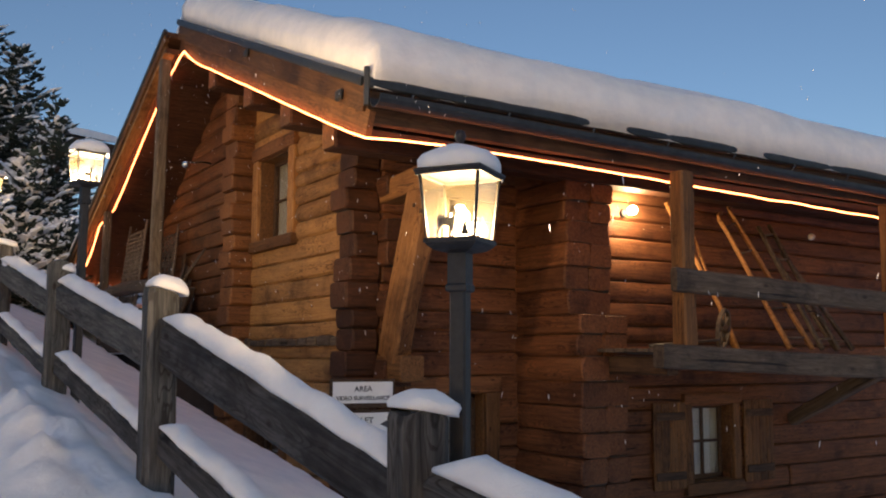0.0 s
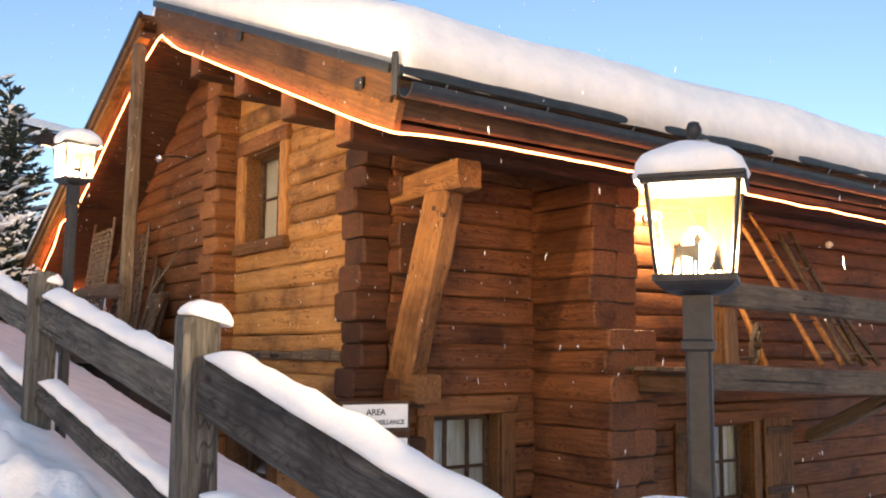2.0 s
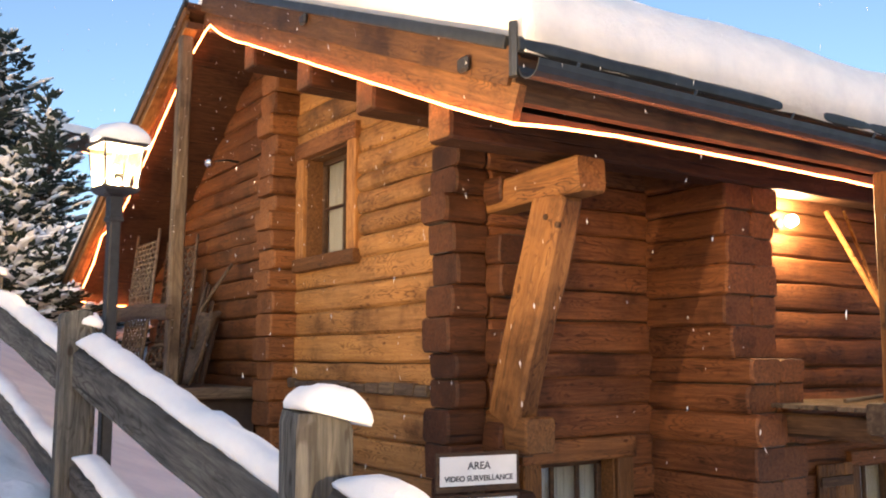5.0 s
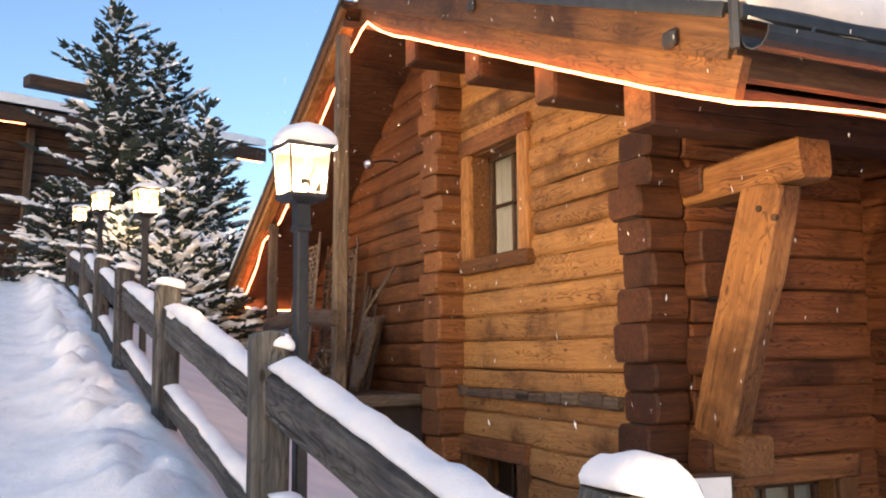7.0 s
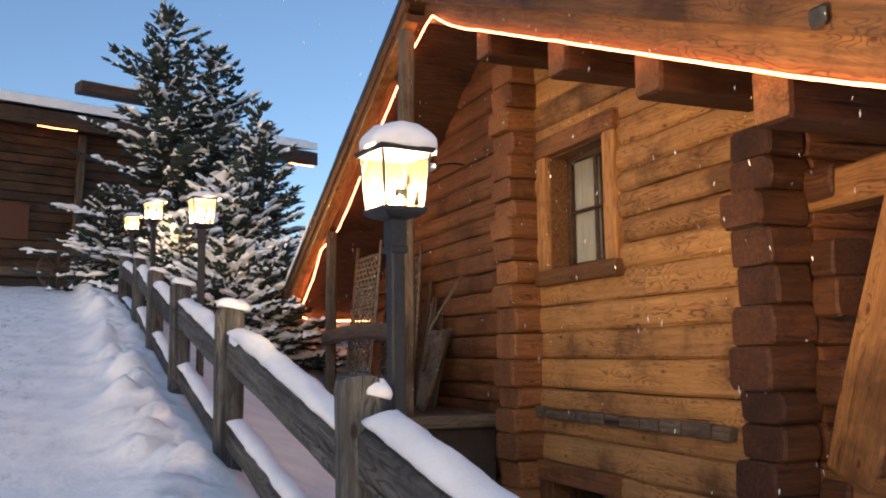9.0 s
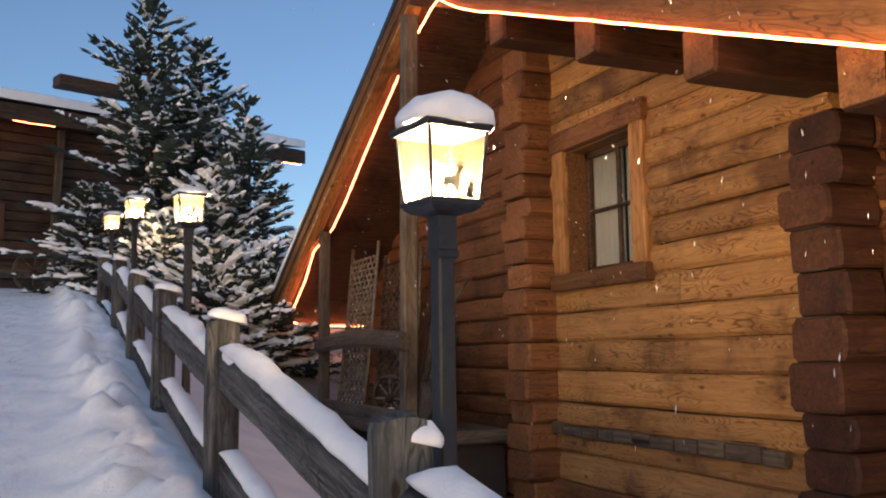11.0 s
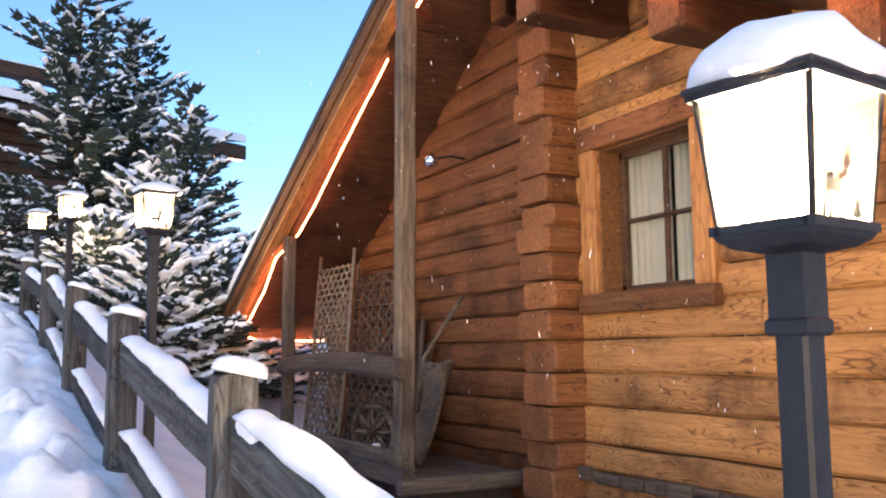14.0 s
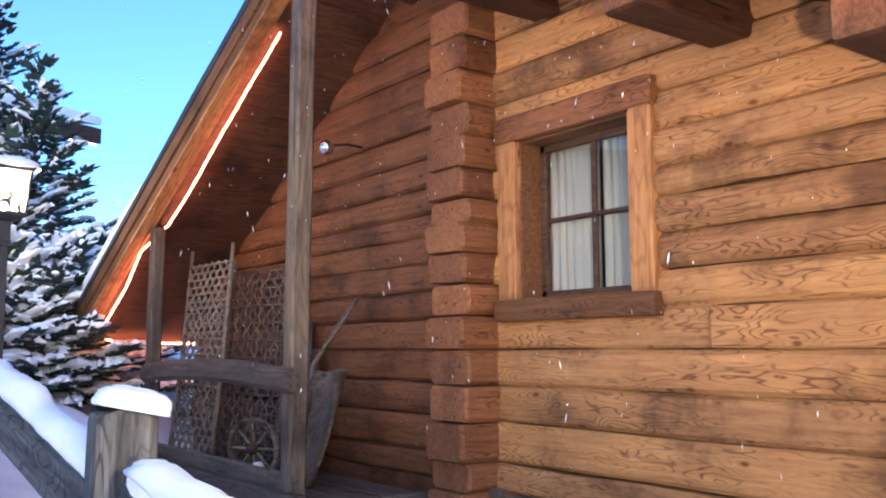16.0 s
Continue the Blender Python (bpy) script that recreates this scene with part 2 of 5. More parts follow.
BULB = glow("lit_bulb", (1.0, 0.74, 0.36), 40.0)
ROPE = glow("rope_light", (1.0, 0.25, 0.07), ROPE_GLOW)
CHROME = plain("chrome", (0.7, 0.7, 0.7), 0.12, 1.0, vary=0.1)
PORCELAIN = plain("globe_glass", (0.6, 0.58, 0.55), 0.08, vary=0.1)
NEEDLE = plain("spruce_needles", (0.022, 0.038, 0.03), 0.7, vary=0.5)
BARK = plain("bark", (0.09, 0.065, 0.05), 0.9, vary=0.4, scale=20, bump=0.5)
LITWIN = glow("lit_curtain", (0.22, 0.08, 0.03), 0.025)


# ---- building helpers ----
def part(name, bm, mat, parent=None, label="", m=None):
    """Links a bmesh as one mesh object under its parent."""
    me = bpy.data.meshes.new(name)
    bm.to_mesh(me)
    bm.free()
    me.materials.append(mat)
    ob = new(name, me)
    if m is not None:
        ob.matrix_world = m
    if parent is not None:
        ob.parent = parent
    if label:
        ob["label"] = label
    return ob


def empty(name, m, label="", category="", group="", kind=""):
    ob = new(name)
    ob.matrix_world = m
    return tagged(ob, label, category, group, kind)


def add_box(bm, lo, hi, m=None, bevel=0.0):
    lo, hi = Vector(lo), Vector(hi)
    r = bmesh.ops.create_cube(bm, size=1.0, matrix=Matrix.Translation((lo + hi) / 2) @ Matrix.Diagonal((*(hi - lo), 1)))
    vs = r["verts"]
    if bevel:
        es = list({e for v in vs for e in v.link_edges})
        r2 = bmesh.ops.bevel(bm, geom=es, offset=bevel, segments=1, affect="EDGES")
        vs = list(set(r2["verts"]) | {v for v in vs if v.is_valid})
    if m is not None:
        bmesh.ops.transform(bm, matrix=m, verts=[v for v in vs if v.is_valid])
    return vs


def box(lo, hi, m=None, bevel=0.006):
    bm = bmesh.new()
    add_box(bm, lo, hi, m, bevel)
    return bm


def timber(L, h, d, seed, wob=0.012, step=0.35, round_=0.03, ends=0.0, bulge=0.004):
    """A hewn beam along +X from 0 to L; z from 0 to h; front at y = 0, back at y = d. Slightly uneven faces, worn edges."""
    r = round_
    prof = [(r, 0), (0, r), (-bulge, h * 0.35), (-bulge, h * 0.65), (0, h - r), (r, h), (d - r, h), (d, h - r), (d, r), (d - r, 0)]
    n = max(2, int(L / step) + 1)
    bm = bmesh.new()
    rings = []
    cut = min(0.025, L * 0.1)
    for x in [0.0, cut] + [L * i / n for i in range(1, n)] + [L - cut, L]:
        tip = x in (0.0, L)
        ring = []
        for y, z in prof:
            if tip:
                y, z = d / 2 + (y - d / 2) * 0.93, h / 2 + (z - h / 2) * 0.93
            q = Vector((x * 1.6 + seed * 7.3, y * 4 + seed * 3.1, z * 4 - seed * 5.7))
            o = noise.noise_vector(q)
            ring.append(bm.verts.new((x + (o.x * ends if tip else 0), y + o.y * wob, z + o.z * wob * 0.7)))
        rings.append(ring)
    k = len(prof)
    for a, b in zip(rings, rings[1:]):
        for j in range(k):
            f = bm.faces.new((a[j], b[j], b[(j + 1) % k], a[(j + 1) % k]))
            f.smooth = True
        for j in (0, 1, 4, 5, 6, 7, 8, 9):
            bm.edges.get((a[j], b[j])).smooth = False
    for ring in (rings[0], rings[1], rings[-2], rings[-1]):
        for j in range(k):
            bm.edges.get((ring[j], ring[(j + 1) % k])).smooth = False
    bm.faces.new(rings[0])
    bm.faces.new(rings[-1][::-1])
    bmesh.ops.recalc_face_normals(bm, faces=bm.faces)
    return bm


def along(a, b, up=(0, 0, 1)):
    """A pose at a whose X runs to b, with Z as near up as can be; and the length."""
    a, b = Vector(a), Vector(b)
    x = (b - a).normalized()
    y = Vector(up).cross(x).normalized()
    z = x.cross(y)
    m = Matrix((x, y, z)).transposed().to_4x4()
    m.translation = a
    return m, (b - a).length


def beam(name, a, b, h, d, mat, parent=None, seed=1, label="", wob=0.012, round_=0.02, up=(0, 0, 1), centred=True):
    m, L = along(a, b, up)
    if centred:
        m = m @ Matrix.Translation((0, -d / 2, -h / 2))
    if parent is not None:
        m = parent.matrix_world.inverted() @ m
    return part(name, timber(L, h, d, seed, wob, round_=round_), mat, parent, label, m)


def pole(name, pts, r0, r1, mat, parent=None, label="", sides=8):
    """A round rod through points, tapering from r0 to r1."""
    bm = bmesh.new()
    add_pole(bm, pts, r0, r1, sides)
    return part(name, bm, mat, parent, label, parent.matrix_world.inverted() if parent is not None else None)


def add_pole(bm, pts, r0, r1, sides=8):
    pts = [Vector(p) for p in pts]
    rings = []
    for i, p in enumerate(pts):
        t = (pts[min(i + 1, len(pts) - 1)] - pts[max(i - 1, 0)]).normalized()
        u = t.cross(Vector((0.3, 0.2, 1)) if abs(t.z) < 0.9 else Vector((1, 0, 0))).normalized()
        w = t.cross(u)
        r = r0 + (r1 - r0) * i / (len(pts) - 1)
        rings.append([bm.verts.new(p + (u * math.cos(a) + w * math.sin(a)) * r) for a in (2 * math.pi * s / sides for s in range(sides))])
    for a, b in zip(rings, rings[1:]):
        for s in range(sides):
            bm.faces.new((a[s], a[(s + 1) % sides], b[(s + 1) % sides], b[s])).smooth = True
    bm.faces.new(rings[0][::-1])
    bm.faces.new(rings[-1])
    return rings


def snow_strip(a, b, width, thick, seed, lumps=0.6, step=0.07):
    """Snow lying along a rail or beam from a to b: a rounded, uneven ridge of settled snow."""
    m, L = along(a, b)
    n = max(3, int(L / step))
    bm = bmesh.new()
    rings = []
    prof = [(-0.5, -0.12), (-0.54, 0.25), (-0.4, 0.75), (-0.15, 1.0), (0.18, 0.98), (0.42, 0.72), (0.54, 0.22), (0.5, -0.12)]
    for i in range(n + 1):
        x = L * i / n
        end = min(1, 0.25 + min(i, n - i) * 0.45)
        s = 1 + lumps * noise.noise(Vector((x * 2.3, seed * 9.1, 0.5))) + 0.5 * lumps * noise.noise(Vector((x * 7, seed * 3.3, 1.5)))
        wv = 1 + 0.35 * lumps * noise.noise(Vector((x * 4, seed * 5.1, 7.5)))
        rings.append([bm.verts.new((x, p * width * wv + 0.01 * noise.noise(Vector((x * 9, p * 3, seed))), q * thick * s * end if q > 0 else q * thick)) for p, q in prof])
    for r, q in zip(rings, rings[1:]):
        for j in range(len(prof) - 1):
            bm.faces.new((r[j], r[j + 1], q[j + 1], q[j])).smooth = True
        bm.faces.new((r[-1], r[0], q[0], q[-1]))
    bm.faces.new(rings[0])
    bm.faces.new(rings[-1][::-1])
    bmesh.ops.recalc_face_normals(bm, faces=bm.faces)
    return bm, m


def snow_cap(w, d, h, seed):
    """A rounded pillow of snow on a flat top, base at z = 0."""
    bm = bmesh.new()
    bmesh.ops.create_uvsphere(bm, u_segments=20, v_segments=12, radius=1.0)
    for v in bm.verts:
        c = v.co.copy()
        k = (abs(c.x) ** 4 + abs(c.y) ** 4) ** 0.25
        rr = (c.x * c.x + c.y * c.y) ** 0.5
        if k > 1e-6:
            c.x, c.y = c.x * rr / k, c.y * rr / k
        o = noise.noise_vector(v.co * 1.7 + Vector((seed * 3.7, seed, 0)))
        v.co = Vector((c.x * w / 2 * (1 + 0.16 * o.x), c.y * d / 2 * (1 + 0.16 * o.y), (max(c.z, -0.22) + 0.2) * h * (1 + 0.2 * o.z)))
    for f in bm.faces:
        f.smooth = True
    return bm


# ---- ground ----
# fence posts: across, along and top
POSTS = [(-0.62, 1.0, 1.36), (-0.87, 3.46, 1.71), (-1.05, 5.84, 2.235), (-1.115, 8.54, 2.61), (-1.225, 11.15, 3.0), (-1.3, 13.55, 3.33), (-1.34, 16.1, 3.67), (-1.37, 18.7, 4.08), (-1.47, 21.5, 4.4)]


def fence_x(y):
    """The fence line in plan."""
    for (x0, y0, _), (x1, y1, _) in zip(POSTS, POSTS[1:]):
        if y < y1 or y1 == POSTS[-1][1]:
            return x0 + (x1 - x0) * max(-1.5, min(1.5, (y - y0) / (y1 - y0)))


def lane(y):
    """Height of the trodden path."""
    if y < 21:
        return 0.26 + 0.155 * y
    return 0.26 + 0.155 * 21 + 0.105 * (min(y, 45) - 21) - 0.02 * max(0, y - 45)


def smooth(a, b, v):
    t = min(1, max(0, (v - a) / (b - a)))
    return t * t * (3 - 2 * t)


def ground_z(x, y):
    z = lane(y)
    x -= fence_x(y) + 1.28
    near = 1 if -9 < x < 6 and -6 < y < 34 else 0
    if x > -1.15:
        deep = 1.9 - 0.9 * smooth(19.0, 24.0, y)
        low = max(-0.35, lane(y) - deep) if y > 10 else -0.35
        z = max(low, z - 0.05 - 0.36 * (min(x, 1.1) + 1.15) - 1.3 * max(0, x - 1.1)) if y < 30 else z
    if near:
        bank = math.exp(-((x + 1.66) / 0.3) ** 2)
        lump = 0.12 + 1.25 * abs(noise.noise(Vector((x * 1.9, y * 1.5, 3.0)))) + 0.7 * abs(noise.noise(Vector((x * 3.1, y * 2.9, 9.0))))
        z += bank * 0.32 * lump * smooth(-1.0, -1.2, x)
        z += 0.02 * noise.noise(Vector((x * 2.2, y * 2.0, 0.0))) + 0.012 * noise.noise(Vector((x * 7, y * 6, 5.0)))
        if x < -2.0:
            z += 0.014 * math.sin(x * 5.5) * noise.noise(Vector((x, y * 0.5, 2.0)))
    return z


def spread(lo, hi, step, far):
    v = [lo + step * i for i in range(int((hi - lo) / step) + 1)]
    s, a, b = step, v[0], v[-1]
    head, tail = [], []
    while b < far:
        s *= 1.45
        a, b = a - s, b + s
        head.append(a)
        tail.append(b)
    return head[::-1] + v + tail


gx, gy = spread(-5.5, 2.6, 0.085, 900), spread(-3.0, 28.0, 0.12, 900)
verts = [(x, y, ground_z(x, y)) for y in gy for x in gx]
w = len(gx)
faces = [(j * w + i, j * w + i + 1, (j + 1) * w + i + 1, (j + 1) * w + i) for j in range(len(gy) - 1) for i in range(w - 1)]
me = bpy.data.meshes.new("ground")
me.from_pydata(verts, [], faces)
me.polygons.foreach_set("use_smooth", [True] * len(faces))
me.materials.append(GROUND_SNOW)
tagged(new("ground", me), "snow-covered sloping path with lumpy snow banks beside the fence", "ground", kind="structure")

# ---- chalet: log walls ----
RIDGE_Y, RIDGE_Z, SLOPE, NORTH_SLOPE = 15.0, 6.66, 0.405, 0.595


def roof_z(y):
    """Underside of the roof's edge boards."""
    return RIDGE_Z - (SLOPE if y < RIDGE_Y else NORTH_SLOPE) * abs(y - RIDGE_Y)


def edge_x(y):
    """The roof's gable edge in plan."""
    return 1.6 - (0.036 if y < RIDGE_Y else 0.055) * abs(y - RIDGE_Y)


COURSES = [-0.5, -0.2, 0.1, 0.4, 0.7, 0.98, 1.27, 1.56, 1.85, 2.11, 2.33, 2.63, 2.91, 3.19, 3.45, 3.7, 3.94, 4.17, 4.37, 4.61, 4.87, 5.13, 5.4, 5.68, 5.96, 6.24, 6.5, 6.75]
rng = random.Random(4)


def cuts(u0, u1, z0, z1, holes):
    runs = [(u0, u1)]
    for a, b, lo, hi in holes:
        if min(z1, hi) - max(z0, lo) > 0.08:
            runs = [p for s, e in runs for p in ((s, min(e, a)), (max(s, b), e)) if p[1] - p[0] > 0.03]
    return runs


def log_wall(name, pose_of, courses, extent, holes, thick, label, joints=(), uneven=0.021, mat=LOG):
    """A wall of hewn logs. pose_of(u, z): pose of a log's start; extent(z0, z1): its run along u."""
    core, logs = bmesh.new(), []
    for k, (z0, z1) in enumerate(zip(courses, courses[1:])):
        u0, u1 = extent(z0, z1, k)
        if u1 - u0 < 0.2:
            continue
        for s, e in cuts(u0, u1, z0, z1, holes):
            pieces, j = [], s
            for q in joints:
                if s + 0.4 < q < e - 0.4 and rng.random() < 0.16:
                    pieces.append((j, q))
                    j = q
            pieces.append((j, e))
            for a, b in pieces:
                logs.append((a, b, z0, z1))
            add_box(core, (s + 0.02, 0.09, z0), (e - 0.02, thick - 0.02, z1), pose_of(0, 0))
    ob = part(name, core, DARK)
    tagged(ob, label, "wall", kind="structure")
    for i, (a, b, z0, z1) in enumerate(logs):
        bm = timber(b - a - 0.004, z1 - z0 - rng.uniform(0.001, 0.014), thick, i + len(name), uneven, 0.24, rng.uniform(0.014, 0.032), 0.012, rng.uniform(0.004, 0.02))
        part("log", bm, mat, ob, m=pose_of(a, z0) @ pose(rng.uniform(-0.012, 0.012), rng.uniform(-0.014, 0.014), 0.004))
    return ob


# gable wall, facing the path; u runs towards -y
GX = 2.5
gable_pose = lambda u, z: pose(GX, -u, z, 0, 0, -90)


def gable_extent(z0, z1, k):
    half = (RIDGE_Z + 0.02 - z0) / SLOPE
    right = 10.3
    return -min(20.2, RIDGE_Y + half * SLOPE / NORTH_SLOPE), -max(right, RIDGE_Y - half)


def gable_near(z0, z1, k):
    a, b = gable_extent(z0, z1, k)
    return max(a, -14.1), b


def gable_far(z0, z1, k):
    a, b = gable_extent(z0, z1, k)
    return a, min(b, -14.1)


log_wall("wall_west_1", gable_pose, COURSES, gable_near, [(-13.62, -12.48, 3.56, 4.78), (-13.75, -12.6, 0.45, 1.38)], 0.34,
         "honey-brown hewn log gable wall with dark joints", joints=(-11.9,))
log_wall("wall_west_2", gable_pose, COURSES, gable_far, [], 0.34, "aged log gable wall behind the porch, darkened in colour for the porch shade", joints=(-17.2,), mat=SHADED_OLD_LOG)

# recessed side wall with the small window
SY = 9.98
south_pose = lambda u, z: pose(u, SY, z)
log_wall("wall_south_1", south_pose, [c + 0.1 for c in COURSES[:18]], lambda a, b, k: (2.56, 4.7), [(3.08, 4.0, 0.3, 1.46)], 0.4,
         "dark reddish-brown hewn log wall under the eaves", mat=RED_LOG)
log_wall("wall_corner_1", south_pose, [c + 0.1 for c in COURSES[:18]], lambda a, b, k: (2.17 + 0.06 * math.sin(k * 1.7), 2.55), [], 0.4,
         "weathered log ends crossing at the corner, coloured dark for deep shade", mat=SHADED_END_LOG)
log_wall("wall_corner_2", gable_pose, COURSES[:18], lambda a, b, k: (-9.97, -9.76 - 0.06 * math.sin(k * 2.4)), [], 0.34,
         "weathered log ends of the gable wall, coloured dark for deep shade", mat=SHADED_END_LOG)
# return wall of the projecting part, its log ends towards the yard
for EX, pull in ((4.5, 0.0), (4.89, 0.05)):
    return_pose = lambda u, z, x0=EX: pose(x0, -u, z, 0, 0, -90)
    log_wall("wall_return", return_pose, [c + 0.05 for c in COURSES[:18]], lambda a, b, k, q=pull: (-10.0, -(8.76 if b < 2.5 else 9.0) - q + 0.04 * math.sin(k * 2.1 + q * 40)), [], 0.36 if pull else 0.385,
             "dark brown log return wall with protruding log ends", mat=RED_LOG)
FY = 9.42
front_pose = lambda u, z: pose(u, FY, z)
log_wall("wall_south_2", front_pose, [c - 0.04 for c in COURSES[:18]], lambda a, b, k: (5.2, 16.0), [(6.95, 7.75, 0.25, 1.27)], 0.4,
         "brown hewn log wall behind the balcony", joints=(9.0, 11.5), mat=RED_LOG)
# corner of the cross wall: protruding log ends on the gable
cross = bmesh.new()
add_box(cross, (2.6, 13.95, -0.5), (2.9, 14.35, 5.9))
cross_ob = tagged(part("wall_cross", cross, DARK), "vertical stack of protruding log ends on the gable", "wall", kind="structure")
for k, (z0, z1) in enumerate(zip(COURSES[:24], COURSES[1:25])):
    bm = timber(0.55, z1 - z0 - 0.01, 0.48, k + 77, 0.02, 0.2, 0.035, 0.02)
    part("log", bm, CORNER_LOG, cross_ob, m=pose(2.17 + 0.035 * math.sin(k * 2.3), 13.9 + rng.uniform(-0.015, 0.015), z0 + 0.005))
# far walls close the house
bm = bmesh.new()
add_box(bm, (2.9, 19.8, -0.5), (16, 20.2, 3.4))
add_box(bm, (15.7, 9.4, -0.5), (16, 19.8, 3.4))
tagged(part("wall_back", bm, DARK), "plain dark back walls of the chalet", "wall", kind="structure")
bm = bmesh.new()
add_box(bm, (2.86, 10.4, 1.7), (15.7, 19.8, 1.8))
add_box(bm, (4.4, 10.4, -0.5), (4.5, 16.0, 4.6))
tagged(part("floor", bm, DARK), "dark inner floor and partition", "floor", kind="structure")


# ---- chalet roof ----
def roof_side(sign, name):
    """One pitch: deck, soffit and the metal edge, sloped from the ridge to the eave."""
    eave = RIDGE_Y - 6.9 if sign < 0 else RIDGE_Y + 5.6
    bm = bmesh.new()
    for lo, hi, inset in ((0.03, 0.1, 0.03), (0.42, 0.5, 0.0)) if sign < 0 else ((0.0, 0.08, -0.2), (0.26, 0.34, -0.2)):
        rows = []
        for y in (RIDGE_Y, eave):
            x0 = edge_x(y) + inset
            rows.append([(x0, y, roof_z(y) + lo), (16.4, y, roof_z(y) + lo), (16.4, y, roof_z(y) + hi), (x0, y, roof_z(y) + hi)])
        a, b = [[bm.verts.new(p) for p in r] for r in rows]
        for i in range(4):
            bm.faces.new((a[i], a[(i + 1) % 4], b[(i + 1) % 4], b[i]))
        bm.faces.new(a)
        bm.faces.new(b)
    bmesh.ops.recalc_face_normals(bm, faces=bm.faces)
    return part(name, bm, SHADED_SOFFIT, roof), eave


roof = empty("roof", Matrix(), "snow-laden gabled roof with dark timber edge boards", "roof", kind="structure")
for sign in (-1, 1):
    _, eave = roof_side(sign, "roof_deck")
    top, low = (edge_x(RIDGE_Y), RIDGE_Y), (edge_x(eave), eave)
    boards = (("edge_board", 0.0, 0.27, 0.0, BEAM), ("edge_board", 0.25, 0.25, 0.035, EDGE), ("metal_edge", 0.49, 0.09, 0.06, METAL))
    if sign > 0:
        # the north pitch overhangs further and shows its underside outside the rope light
        boards = (("edge_board", -0.01, 0.2, 0.2, BEAM), ("edge_board", 0.18, 0.16, 0.23, BEAM), ("metal_edge", 0.33, 0.07, 0.25, METAL), ("verge_board", -0.03, 0.03, 0.13, TRIM))
    for nm, z0, h, out, mat in boards:
        a = Vector((top[0] - out, top[1], roof_z(top[1]) + z0))
        b = Vector((low[0] - out, low[1], roof_z(low[1]) + z0))
        m, L = along(a, b)
        if sign > 0:
            m = m @ Matrix.Translation((0, -0.06, 0))
        part(nm, timber(L, h, 0.17 if nm == "verge_board" else 0.06, sign + z0 * 9, 0.006, 0.5, 0.006), mat, roof, m=m)
# dark fascia boards and gutter of the south eave
EY = RIDGE_Y - 6.9
ez = roof_z(EY)
beam("fascia", (edge_x(EY), EY - 0.02, ez + 0.3), (16.4, EY - 0.02, ez + 0.28), 0.34, 0.05, DARKWOOD, roof, 3)
beam("fascia", (edge_x(EY) - 0.02, EY - 0.07, ez + 0.5), (16.4, EY - 0.07, ez + 0.48), 0.11, 0.12, METAL, roof, 4, wob=0.004)
NEY = RIDGE_Y + 5.6
beam("fascia", (edge_x(NEY) - 0.2, NEY + 0.02, roof_z(NEY) + 0.16), (16.4, NEY + 0.02, roof_z(NEY) + 0.16), 0.34, 0.05, TRIM, roof, 5)
# gutter
bm = bmesh.new()
rows = []
for x in (1.34, 1.38, *[2 + i for i in range(15)]):
    zz = ez + 0.36 - 0.01 * (x - 1.4)
    r = [bm.verts.new((x, EY - 0.2 + 0.105 * math.cos(a), zz + 0.105 * math.sin(a))) for a in [math.pi + math.pi * k / 8 for k in range(9)]]
    r += [bm.verts.new((x, EY - 0.2 + 0.096 * math.cos(a), zz + 0.096 * math.sin(a))) for a in [2 * math.pi - math.pi * k / 8 for k in range(9)]]
    rows.append(r)
for a, b in zip(rows, rows[1:]):
    for i in range(18):
        bm.faces.new((a[i], a[(i + 1) % 18], b[(i + 1) % 18], b[i]))
bm.faces.new(rows[0])
bmesh.ops.recalc_face_normals(bm, faces=bm.faces)
gutter = tagged(part("gutter", bm, METAL), "dark metal half-round gutter along the eave", "gutter")
for i in range(12):
    pole("bracket", [(1.7 + i * 1.1, EY - 0.0, ez + 0.42), (1.7 + i * 1.1, EY - 0.17, ez + 0.255), (1.7 + i * 1.1, EY - 0.27, ez + 0.4)], 0.012, 0.012, METAL, gutter, sides=5)
beam("gutter_end", (1.33, EY - 0.06, ez + 0.66), (1.33, EY - 0.06, ez + 0.3), 0.05, 0.07, METAL, gutter, 2, up=(1, 0, 0), wob=0.002)


